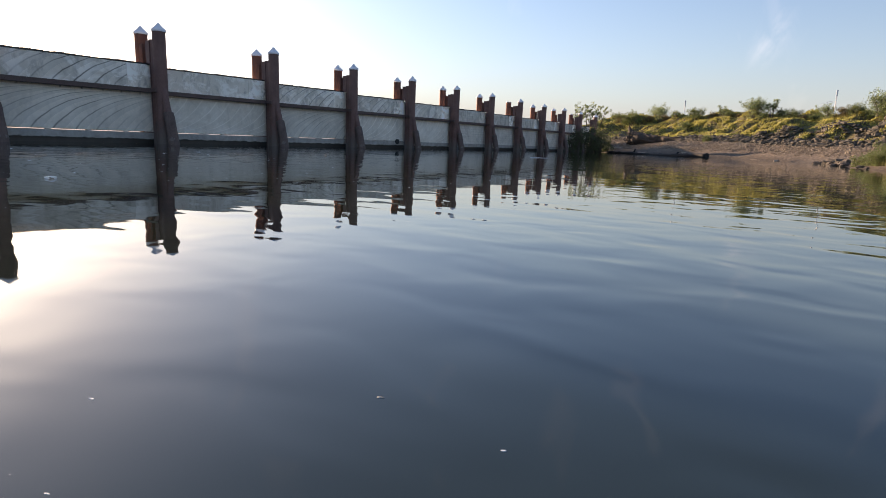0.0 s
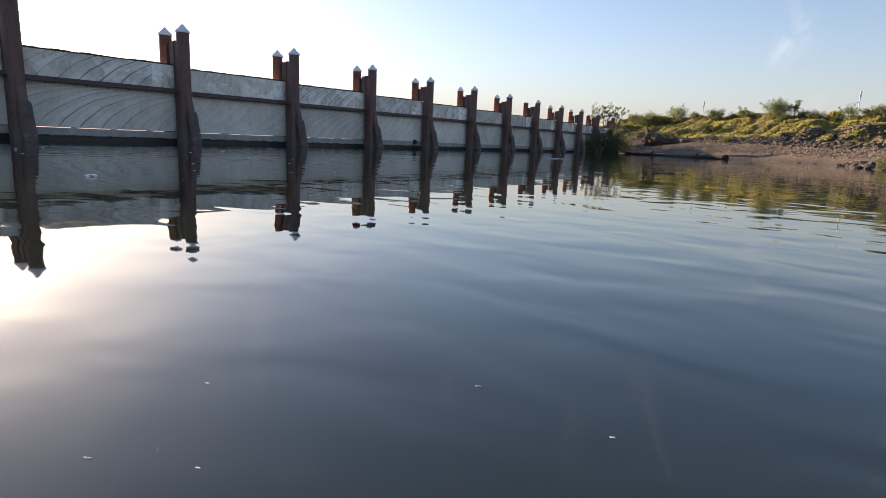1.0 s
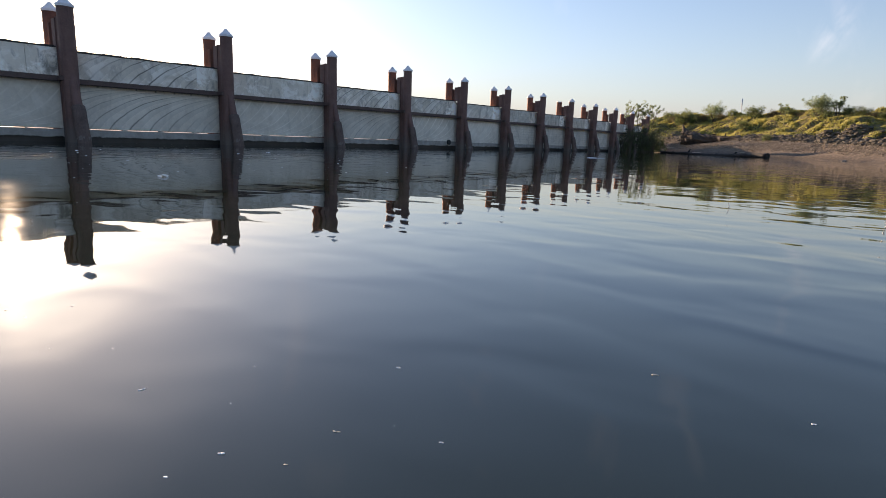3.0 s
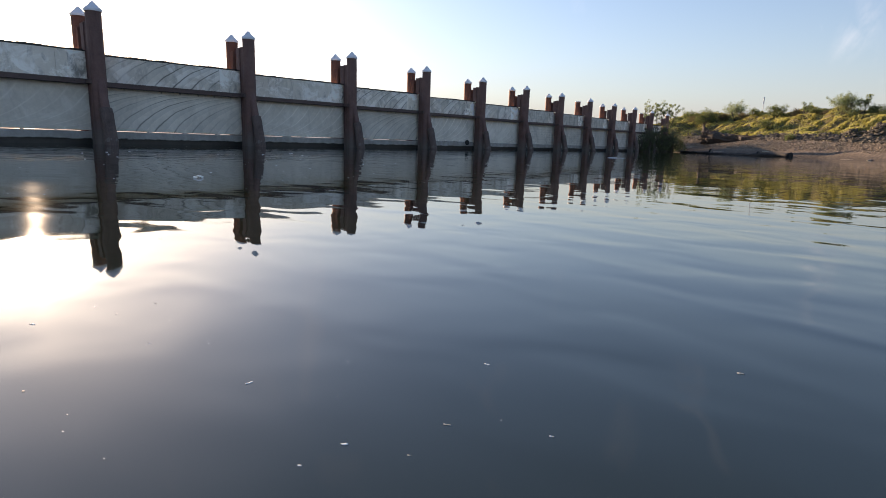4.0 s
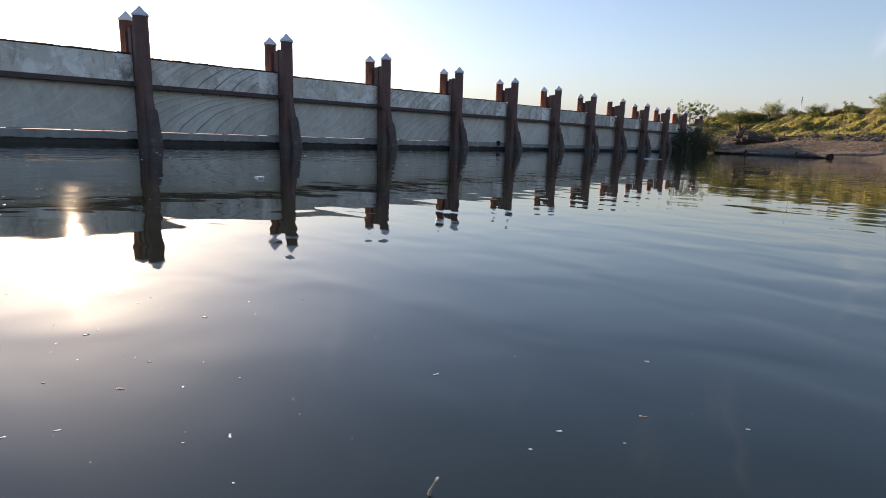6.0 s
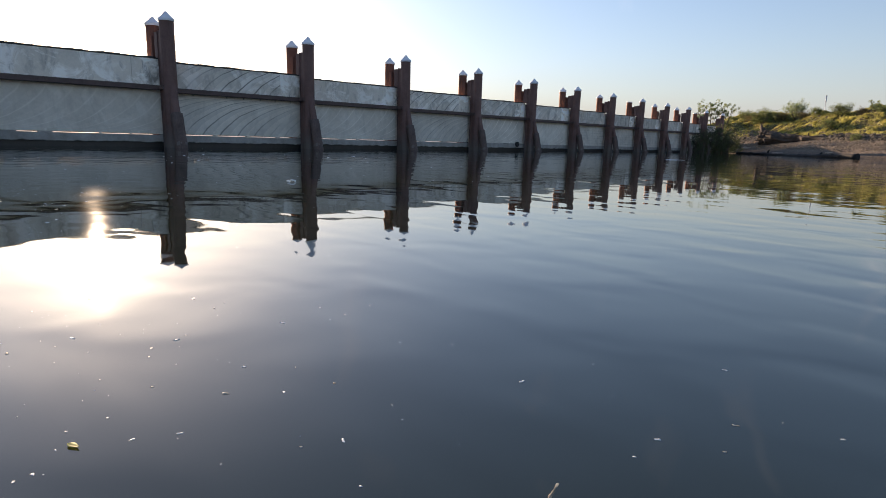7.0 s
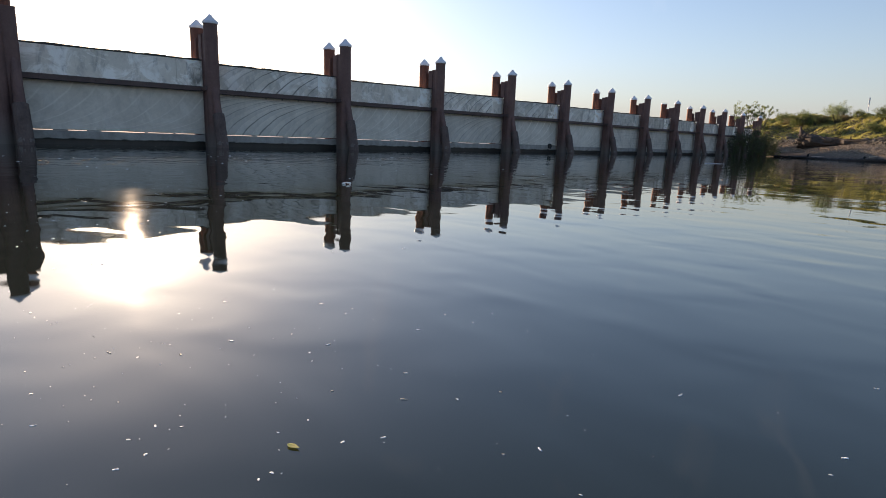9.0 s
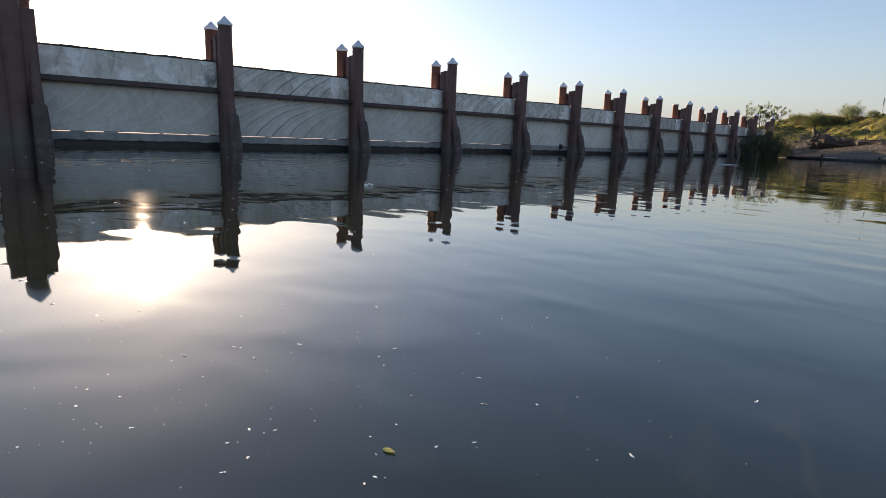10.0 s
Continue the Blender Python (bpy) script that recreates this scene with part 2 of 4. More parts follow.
def stone_material(name, dark, light):
    m, n, l, b = material(name, 0.9)
    p = position(n)
    rnd = n.new("ShaderNodeObjectInfo").outputs["Random"]
    isl = n.new("ShaderNodeNewGeometry").outputs["Random Per Island"]
    f = noise_node(n, l, p, 3.5, 6, 0.65)
    v = calc(n, l, "FRACT", calc(n, l, "ADD", rnd, isl))
    c = mix(n, l, 0.5, ramp(n, l, f, [(0.3, dark), (0.7, light)]), ramp(n, l, v, [(0.0, dark), (1.0, light)]))
    l.new(c, b.inputs["Base Color"])
    bump(n, l, b, f, 0.6, 0.05)
    return m


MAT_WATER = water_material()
MAT_GROUND = ground_material()
MAT_PANEL_ARC = panel_material("swept_concrete", 0.78, 0.0, 0.15, drips=0.18, lift=0.97)
MAT_PANEL_FAINT = panel_material("faintly_swept_concrete", 0.60, 0.0, 0.2, True, 0.2, 0.97)
MAT_PANEL_BOARD = panel_material("board_marked_concrete", 0.0, 0.55, 0.25, drips=0.35, lift=0.86)
MAT_UPPER_ARC = panel_material("streaked_swept_concrete", 0.95, 0.0, 0.6, drips=0.5, lift=1.04)
MAT_UPPER = panel_material("streaked_concrete", 0.0, 0.0, 0.75, drips=0.6, lift=1.04)
MAT_UPPER_BOARD = panel_material("streaked_board_concrete", 0.0, 0.5, 0.5, drips=0.7, lift=0.80)
MAT_END = panel_material("pale_patched_concrete", 0.0, 0.0, 0.9, drips=0.9, lift=1.15)
MAT_WET = simple("wet_dark_concrete", (0.012, 0.011, 0.010), (0.035, 0.031, 0.027), 3.0, 0.45)


def sill_material():
    m, n, l, b = material("silty_concrete", 0.8)
    p = position(n)
    x, y, z = axes(n, l, p)
    f = noise_node(n, l, p, 4.0, 6, 0.65)
    c = ramp(n, l, f, [(0.3, (0.24, 0.225, 0.20)), (0.7, (0.40, 0.38, 0.35))])
    # ragged rim of dark river growth
    edge = calc(n, l, "ADD", z, calc(n, l, "MULTIPLY", noise_node(n, l, p, 1.0, 5, 0.7, (3, 3, 6)), 0.16))
    c = mix(n, l, ramp(n, l, edge, [(0.215, (1, 1, 1)), (0.24, (0, 0, 0))]), c, (0.030, 0.026, 0.021))
    l.new(c, b.inputs["Base Color"])
    bump(n, l, b, f, 0.5, 0.01)
    return m


MAT_SILL = sill_material()
MAT_RUST = rust_material("brown_rusted_steel", (0.120, 0.064, 0.054), (0.225, 0.124, 0.104))
MAT_RUST_RED = rust_material("red_rusted_steel", (0.120, 0.045, 0.031), (0.215, 0.086, 0.058), False)
MAT_WALER = rust_material("waler_steel", (0.075, 0.048, 0.042), (0.14, 0.090, 0.078), False)
MAT_SLEEVE = simple("grey_pile_jacket", (0.070, 0.044, 0.037), (0.175, 0.122, 0.104), 4.0, 0.85, strength=0.7, distance=0.02, stretch=(1, 1, 0.6))
MAT_SILT = simple("pale_silt_crust", (0.13, 0.105, 0.092), (0.24, 0.200, 0.178), 9.0, 0.9)
MAT_CAP = simple("white_cap_plastic", (0.66, 0.68, 0.72), (0.82, 0.83, 0.85), 3.0, 0.45, strength=0.05)
MAT_EDGE = simple("dark_edge_strip", (0.03, 0.025, 0.02), (0.06, 0.05, 0.045), 6.0, 0.7)
MAT_STONE = stone_material("bank_rock", (0.028, 0.025, 0.019), (0.135, 0.114, 0.082))
MAT_SHORE_ROCK = stone_material("shore_rock", (0.028, 0.025, 0.020), (0.13, 0.105, 0.08))
MAT_GRAVEL = stone_material("beach_gravel", (0.115, 0.088, 0.062), (0.36, 0.285, 0.205))
MAT_GRASS = leaf_material("dry_yellow_grass", (0.165, 0.168, 0.048), (0.58, 0.53, 0.155), 0.84)
MAT_LEAF = leaf_material("shrub_leaves", (0.105, 0.140, 0.058), (0.285, 0.345, 0.155))
MAT_LEAF_DARK = leaf_material("dark_shrub_leaves", (0.065, 0.085, 0.030), (0.18, 0.22, 0.075))
MAT_LEAF_DEEP = leaf_material("deep_green_leaves", (0.045, 0.058, 0.028), (0.140, 0.165, 0.075))
MAT_SEDGE = leaf_material("dull_green_sedge", (0.040, 0.048, 0.016), (0.24, 0.23, 0.075), 0.5)
MAT_LEAF_DRY = leaf_material("dry_shrub_leaves", (0.09, 0.075, 0.035), (0.20, 0.165, 0.08))
MAT_BARK = simple("shrub_bark", (0.07, 0.055, 0.04), (0.16, 0.13, 0.10), 8.0, 0.9, stretch=(1, 1, 0.3))
MAT_DRIFT = simple("weathered_driftwood", (0.026, 0.020, 0.016), (0.105, 0.081, 0.062), 2.5, 0.9, strength=0.8, distance=0.04, stretch=(0.35, 3, 3))
MAT_WETLOG = simple("wet_dark_log", (0.007, 0.006, 0.005), (0.024, 0.019, 0.016), 2.5, 0.8, strength=0.8, distance=0.03, stretch=(0.3, 3, 3))
MAT_PALEWOOD = simple("pale_dry_wood", (0.30, 0.24, 0.18), (0.50, 0.42, 0.33), 6.0, 0.85, stretch=(0.3, 3, 3))
MAT_CUP = simple("white_cup_foam", (0.86, 0.86, 0.85), (0.95, 0.95, 0.94), 30.0, 0.6, strength=0.2)
MAT_FLUFF = leaf_material("pale_debris", (0.60, 0.57, 0.50), (0.80, 0.78, 0.72))
MAT_LEAFLET = leaf_material("yellow_green_leaf", (0.66, 0.64, 0.18), (0.84, 0.80, 0.32))
MAT_MAST = simple("white_painted_mast", (0.70, 0.70, 0.70), (0.82, 0.82, 0.82), 3.0, 0.5)
MAT_HOLE = simple("black_rubber", (0.01, 0.01, 0.01), (0.03, 0.03, 0.03), 10.0, 0.6)


# ---- mesh helpers ----
def mesh_object(name, bm, mat, parent=None, label="", smooth=False):
    me = bpy.data.meshes.new(name)
    bm.to_mesh(me)
    bm.free()
    me.materials.append(mat)
    if smooth:
        for poly in me.polygons:
            poly.use_smooth = True
    ob = new(name, me)
    if parent is not None:
        ob.parent = parent
    if label:
        ob["label"] = label
    return ob


def part(name, bm, mat, parent, label="", smooth=False):
    return mesh_object(name, bm, mat, parent, label, smooth)


def raw_object(name, verts, faces, mat, parent=None, smooth=False):
    me = bpy.data.meshes.new(name)
    me.from_pydata(verts, [], faces)
    me.materials.append(mat)
    if smooth:
        for poly in me.polygons:
            poly.use_smooth = True
    ob = new(name, me)
    if parent is not None:
        ob.parent = parent
    return ob


def empty(name, m, label, category, group="", kind=""):
    ob = new(name)
    ob.matrix_basis = m
    return tagged(ob, label, category, group, kind)


def box(x0, x1, y0, y1, z0, z1, bevel=0.0, bm=None):
    own = bmesh.new()
    bmesh.ops.create_cube(own, size=1.0)
    for v in own.verts:
        v.co = Vector((x0 + (v.co.x + 0.5) * (x1 - x0), y0 + (v.co.y + 0.5) * (y1 - y0), z0 + (v.co.z + 0.5) * (z1 - z0)))
    if bevel:
        bmesh.ops.bevel(own, geom=own.edges[:], offset=bevel, segments=2, affect="EDGES", profile=0.5)
    if bm is None:
        return own
    me = bpy.data.meshes.new("tmp")
    own.to_mesh(me)
    own.free()
    bm.from_mesh(me)
    bpy.data.meshes.remove(me)
    return bm


def tube(points, radii, sides=12, bm=None, rough=0.0, seed=0):
    """A closed tapered tube through the points."""
    bm = bm or bmesh.new()
    rnd = random.Random(seed)
    rings = []
    for i, p in enumerate(points):
        a, b = Vector(points[max(0, i - 1)]), Vector(points[min(len(points) - 1, i + 1)])
        d = (b - a).normalized()
        u = d.orthogonal().normalized() if i == 0 else (rings_u - d * rings_u.dot(d)).normalized()
        rings_u = u
        w = d.cross(u)
        ring = []
        for s in range(sides):
            t = 2 * math.pi * s / sides
            r = radii[i] * (1 + rough * (rnd.random() - 0.5))
            ring.append(bm.verts.new(Vector(p) + u * (r * math.cos(t)) + w * (r * math.sin(t))))
        rings.append(ring)
    for i in range(len(rings) - 1):
        for s in range(sides):
            bm.faces.new((rings[i][s], rings[i][(s + 1) % sides], rings[i + 1][(s + 1) % sides], rings[i + 1][s]))
    bm.faces.new(rings[0][::-1])
    bm.faces.new(rings[-1])
    return bm


# ---- ground and water ----
SHORE = np.array([(-130, 1600), (-50, 300), (-22, 110), (-17, 75), (-13, 60), (-6, 55.5), (0, 53), (6, 45.5), (11.5, 41.2), (13.4, 40.8), (17.1, 36.5), (18.6, 31.5), (19.2, 22.5), (19.9, 19.3), (22.5, 15), (35, 4), (80, -20), (400, -100), (1600, -340)], float)
TOE = np.array([(-118, 1600), (-40, 300), (-16, 120), (-13, 80), (-10, 63), (-6, 60), (1, 57), (13.6, 46.5), (21, 40), (32, 31), (60, 14), (400, -75), (1600, -300)], float)


def side_distance(px, py, line):
    """Distance to a line of points, positive on its inland side."""
    best = np.full(px.shape, 1e9)
    sign = np.ones(px.shape)
    for a, b in zip(line[:-1], line[1:]):
        d = b - a
        t = np.clip(((px - a[0]) * d[0] + (py - a[1]) * d[1]) / (d @ d), 0, 1)
        dx, dy = px - a[0] - t * d[0], py - a[1] - t * d[1]
        r = np.hypot(dx, dy)
        s = np.where(d[0] * dy - d[1] * dx > 0, 1.0, -1.0)
        near = r < best
        best = np.where(near, r, best)
        sign = np.where(near, s, sign)
    return best * sign


def heights(px, py):
    px, py = np.asarray(px, float), np.asarray(py, float)
    ds, dt = side_distance(px, py, SHORE), side_distance(px, py, TOE)
    beach = 1.38 * np.clip(ds / np.maximum(ds - np.minimum(dt, 0), 0.01), 0, 1)
    s = np.clip(dt / 9.5, 0, 1)
    z = np.where(ds < 0, np.maximum(-1.8, 0.16 * ds), np.where(dt < 0, beach, 1.38 + np.interp(px, (-4, 5, 25), (3.2, 2.8, 2.5)) * (s * s * (3 - 2 * s) * 0.55 + s * 0.45)))
    lump = np.array([noise.noise((x * 0.33, y * 0.33, 1.7)) * 0.65 + noise.noise((x * 0.8 - y * 0.35, y * 0.5, 4.1)) * 0.42 for x, y in zip(px.ravel(), py.ravel())]).reshape(px.shape)
    z = z + 0.5 * np.exp(-((px - 21.0) / 0.9) ** 2 - ((py - 22.0) / 4.0) ** 2) * (ds > 0)
    far = np.clip(1.4 - np.hypot(px, py - 40) / 200, 0, 1)
    z = z + lump * np.clip(dt / 2.5, 0.0, 1) * 1.35 * far + lump * np.where((ds > 0.3) & (dt <= 0), 0.08, 0.0)
    return np.where(px < -700, np.maximum(z, 0.25), z)


def spread(a, b, step, lo, hi):
    mid = np.arange(a, b, step)
    left = a - np.geomspace(step, a - lo, 22)[::-1]
    right = b + np.geomspace(step, hi - b, 22)
    return np.concatenate((left, mid, right))


gx, gy = np.meshgrid(spread(-22, 46, 0.62, -3000, 3000), spread(8, 84, 0.62, -3000, 3000), indexing="ij")
gz = heights(gx, gy)
nx, ny = gx.shape
gverts = np.stack((gx, gy, gz), -1).reshape(-1, 3).tolist()
gfaces = [(i * ny + j, (i + 1) * ny + j, (i + 1) * ny + j + 1, i * ny + j + 1) for i in range(nx - 1) for j in range(ny - 1)]
ground = raw_object("ground", gverts, gfaces, MAT_GROUND, smooth=True)
tagged(ground, "gravelly river beach rising to a grassy bank", "ground", kind="structure")

wx = np.concatenate((-np.geomspace(40, 3000, 8)[::-1], np.linspace(-30, 40, 15), np.geomspace(60, 3000, 8)))
wverts = [(x, y, 0.0) for x in wx for y in wx]
wcount = len(wx)
wfaces = [(i * wcount + j, (i + 1) * wcount + j, (i + 1) * wcount + j + 1, i * wcount + j + 1) for i in range(wcount - 1) for j in range(wcount - 1)]
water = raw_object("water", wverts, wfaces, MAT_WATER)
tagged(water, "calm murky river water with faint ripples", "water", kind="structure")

# ---- the pile wall ----
S = 4.57


def pile_cap(radius):
    bm = bmesh.new()
    n = 28
    prof = [(radius * 1.12, 0.0), (radius * 1.14, 0.05), (radius * 1.10, 0.065), (radius * 0.52, 0.17), (0.03, 0.255)]
    rings = [[bm.verts.new((r * math.cos(2 * math.pi * i / n), r * math.sin(2 * math.pi * i / n), z)) for i in range(n)] for r, z in prof]
    for a, b in zip(rings[:-1], rings[1:]):
        for i in range(n):
            bm.faces.new((a[i], a[(i + 1) % n], b[(i + 1) % n], b[i]))
    bm.faces.new(rings[-1])
    bm.faces.new(rings[0][::-1])
    return bm


def steel_pile(x, y, mat, guide_side, capped, group, label, r=0.19):
    """A round pipe pile with a guide beam on the panel side and a white conical cap."""
    top = 3.43
    pile = empty("steel_pile", pose(x, y, 0), label, "pile", group)
    part("shaft", tube([(0, 0, -1.6), (0, 0, 0.4), (0, 0, 1.8), (0, 0, top)], [r, r, r, r], 28), mat, pile, smooth=False)
    # a broad box-section guide beside the panels, with a lip along each edge
    g, reach, half, high = guide_side, *((0.30, 0.165, 3.16) if guide_side < 0 else (0.315, 0.18, 3.08))
    gb = box(min(0.12 * g, (reach - 0.015) * g), max(0.12 * g, (reach - 0.015) * g), -half + 0.03, half - 0.03, -1.5, high, 0.006)
    box(min((reach - 0.016) * g, reach * g), max((reach - 0.016) * g, reach * g), -half, half, -1.5, high, 0.004, gb)
    part("guide_beam", gb, mat, pile)
    if g < 0:
        part("guide_head", box(-0.50, -reach - 0.001, -0.16, 0.16, 2.46, high - 0.01, 0.006), mat, pile)
    part("guide_top_plate", box(min(0.19 * g, reach * g), max(0.19 * g, reach * g), -half + 0.02, half - 0.05, high + 0.001, high + 0.018, 0.003), mat, pile)
    if capped:
        cap = part("cap", pile_cap(r), MAT_CAP, pile, "white conical pile cap")
        cap.location = (0, 0, top - 0.02)
    else:
        part("cap_plate", tube([(0, 0, top - 0.01), (0, 0, top + 0.035)], [r * 1.03, r * 1.03], 28), MAT_CAP, pile, "flat pale cap plate")
    return pile


def batter_brace(y):
    brace = empty("batter_brace", pose(0, y, 0), "leaning steel brace in a grey jacket against the pile", "brace", "wall braces")
    leg = tube([(0.74, 0, -0.75), (0.43, 0, 0.40), (0.23, 0, 1.12), (0.03, 0, 1.95)], [0.125, 0.125, 0.115, 0.10], 16)
    part("leg", leg, MAT_RUST, brace)
    pts = [(0.71, 0, -0.7), (0.575, 0, -0.25), (0.50, 0, 0.02), (0.415, 0, 0.40), (0.32, 0, 0.80), (0.285, 0, 0.935), (0.28, 0, 0.95)]
    part("jacket", tube(pts, [0.165, 0.165, 0.165, 0.162, 0.160, 0.158, 0.122], 20, rough=0.12, seed=3), MAT_SLEEVE, brace, "grey scaly pile jacket", smooth=True)
    part("silt_collar", tube([(0.49, 0, 0.055), (0.475, 0, 0.115), (0.462, 0, 0.165)], [0.169, 0.172, 0.163], 18, rough=0.06, seed=6), MAT_SILT, brace, "pale ragged silt line")
    return brace


front = steel_pile(0, -2 * S, MAT_RUST, -1, True, "front piles", "brown rusted steel pile with white conical cap")
rear = steel_pile(-0.96, -2 * S, MAT_RUST_RED, 1, True, "rear piles", "red-brown steel pile with white cap behind the wall")
brace0 = batter_brace(-2 * S)
corner = steel_pile(0.06, -S - 0.36, MAT_RUST, -1, True, "front piles", "brown rusted steel pile with white cap between guide posts", 0.21)
side_post = tagged(mesh_object("guide_post", box(-0.16, 0.16, -0.15, 0.15, -1.5, 3.05, 0.01), MAT_RUST), "short brown steel guide post beside a pile", "post", "guide posts")
side_post.location = (-0.05, -S - 0.03, 0)
copy_thing(side_post, pose(-0.05, -S - 0.70, 0.14))
plain = steel_pile(-0.96, 7 * S, MAT_RUST_RED, 1, False, "rear piles", "red-brown steel pile with a flat cap behind the wall")
for k in range(-1, 12):
    jx, jr = 0.012 * math.sin(k * 2.3), 0.35 * math.sin(k * 1.7)
    if k >= 0:
        copy_thing(front, pose(jx, k * S, 0.02 * math.sin(k * 3.1), 0, jr * 0.5, 0))
    copy_thing(brace0, pose(jx, k * S, 0.03 * math.sin(k * 1.3)))
    if k == 10:
        copy_thing(plain, pose(-0.96, k * S, -0.05))
    elif k not in (7, 11):
        copy_thing(rear, pose(-0.96 + jx, k * S + 0.01, 0.015 * math.sin(k * 2.9) - 0.02, 0, -jr * 0.6, 0))


def slanted(bm, above, rise=0.018):
    """Raises the upper edge towards the bay's far end, as the panels sit."""
    for v in bm.verts:
        if v.co.z > above:
            v.co.z += rise * (v.co.y - S / 2)
    return bm


def wall_bay(k):
    """One bay of the wall: two stacked panels, a pale end strip, the sill over the water and the wet foot."""
    mat = {0: MAT_PANEL_ARC, 1: MAT_PANEL_FAINT, 2: MAT_PANEL_ARC, 3: MAT_PANEL_FAINT, 4: MAT_PANEL_FAINT, -1: MAT_PANEL_FAINT}.get(k, MAT_PANEL_BOARD if k > 4 else MAT_PANEL_FAINT)
    rnd = random.Random(100 + k)
    kind = "grey swept-finish concrete panel between two piles" if mat != MAT_PANEL_BOARD else "grey board-marked concrete panel between two piles"
    bay = empty("wall_panel", pose(-0.52, k * S, 0), kind, "wall panel", "wall panels")
    a, b = 0.012, S - 0.012
    e = S - 0.78 - 0.1 * rnd.random()
    up = part("upper_panel", slanted(box(-0.07, 0.07, a, e - 0.004, 0, 0.80, 0.008), 0.5), MAT_UPPER_ARC if k in (0, 2, 3, 4) else {MAT_PANEL_FAINT: MAT_UPPER, MAT_PANEL_BOARD: MAT_UPPER_BOARD}[mat], bay)
    up.location.z = 1.60
    part("end_strip", slanted(box(-0.07, 0.072, e, b, 1.60, 2.40, 0.008), 2.0), MAT_END, bay, "pale patched end strip")
    slot = k <= 3
    low = part("lower_panel", box(-0.07, 0.07, a, b, 0, 1.224 if slot else 1.25, 0.008), mat, bay)
    low.location.z = 0.372 if slot else 0.346
    part("sill_panel", box(-0.07, 0.085, a, b, 0.13, 0.346, 0.006), MAT_SILL, bay, "silty sill panel above the water")
    part("wet_foot", box(-0.06, 0.02, a, b, -1.5, 0.26, 0.01), MAT_WET, bay, "dark wet panel foot")
    strip = bmesh.new()
    y = a
    while y < b - 0.02:
        w = min(rnd.uniform(0.22, 0.42), b - y)
        box(-0.075, 0.078 + rnd.uniform(0, 0.012), y, y + w - 0.008, 2.404, 2.434 + rnd.uniform(0, 0.022), 0.003, strip)
        y += w
    part("top_strip", slanted(strip, 2.0), MAT_EDGE, bay, "dark top edging strip")
    if slot:
        # added rail, no known part: keeps the slot's light out of the water's reflection
        part("rear_rail", box(-0.30, -0.22, a, b, 0.365, 0.53, 0.002), MAT_WALER, bay, "brown rail added behind the slot to block light")
        y = 0.16
        while y < S - 0.1:
            w = rnd.choice((0.03, 0.05, 0.12, 0.3) if k < 3 else (0.5, 0.8, 1.1))
            part("spacer", box(-0.06, 0.06, y, min(y + w, b), 0.3465, 0.3715), MAT_SILL, bay)
            y += w + rnd.uniform(0.35, 1.5) * (1.0 if k < 3 else 0.18)
    return bay


for k in range(-3, 11):
    wall_bay(k)


def waler(k):
    w = empty("waler_beam", pose(-0.45, k * S, 1.602, 0.56), "brown steel waler beam across the panels", "beam", "waler beams")
    bm = box(0.003, 0.02, 0.2, S - 0.2, -0.064, 0.064, 0.003)
    box(0.02, 0.225, 0.195, S - 0.195, 0.050, 0.064, 0.003, bm)
    box(0.02, 0.225, 0.195, S - 0.195, -0.064, -0.050, 0.003, bm)
    box(0.225, 0.24, 0.165, S - 0.165, -0.064, 0.064, 0.003, bm)
    part("channel", bm, MAT_WALER, w)
    part("end_bracket", box(0.242, 0.50, S - 0.245, S - 0.155, -0.058, 0.058, 0.008), MAT_WALER, w, "brown bracket tying the beam to a pile")
    for i in range(4):
        y = 0.5 + i * 1.19
        part("bolt", tube([(0.24, y, 0), (0.262, y, 0)], [0.022, 0.018], 6), MAT_WALER, w)
    return w


for k in range(-3, 11):
    waler(k)

outlet = tagged(mesh_object("drain_flap", tube([(-0.45, 0, 0), (-0.36, 0, 0), (-0.35, 0, 0)], [0.13, 0.13, 0.09], 18), MAT_HOLE), "round black rubber drain flap on the panel", "drain flap")
outlet.location = (0.0, 3.86 * S, 0.33)

# ---- floating logs and driftwood ----
def boom_log():
    a, b = Vector((2.4, 47.2, 0.06)), Vector((11.9, 39.4, 0.04))
    d = b - a
    log = empty("floating_log", Matrix.Translation(a) @ pose(0, 0, 0, 0, 0, math.degrees(math.atan2(d.y, d.x))), "long dark wet log floating along the beach", "log")
    rnd = random.Random(5)
    n = d.length
    pts, rad = [], []
    for i in range(46):
        t = i / 45
        pts.append((t * n, 0.12 * math.sin(t * 5) + rnd.uniform(-0.025, 0.025), 0.05 * math.sin(t * 7 + 1) - 0.02 + rnd.uniform(-0.02, 0.02)))
        rad.append(0.06 + 0.095 * t + 0.05 * rnd.random() + (0.05 if t > 0.93 else 0.0))
    part("trunk", tube(pts, rad, 14, rough=0.34, seed=8), MAT_WETLOG, log, smooth=True)
    part("sawn_end", tube([(n - 0.02, pts[-1][1], pts[-1][2]), (n + 0.025, pts[-1][1], pts[-1][2])], [0.235, 0.19], 14, rough=0.18), MAT_WETLOG, log, "sawn log end")
    for t, h in ((0.31, 0.24), (0.74, 0.12)):
        part("knot", tube([(t * n, 0, 0.1), (t * n + 0.05, 0.05, 0.2 + h * 0.5), (t * n + 0.1, 0.12, 0.1 + h)], [0.09, 0.06, 0.03], 7, rough=0.2), MAT_WETLOG, log)
    return log


boom_log()


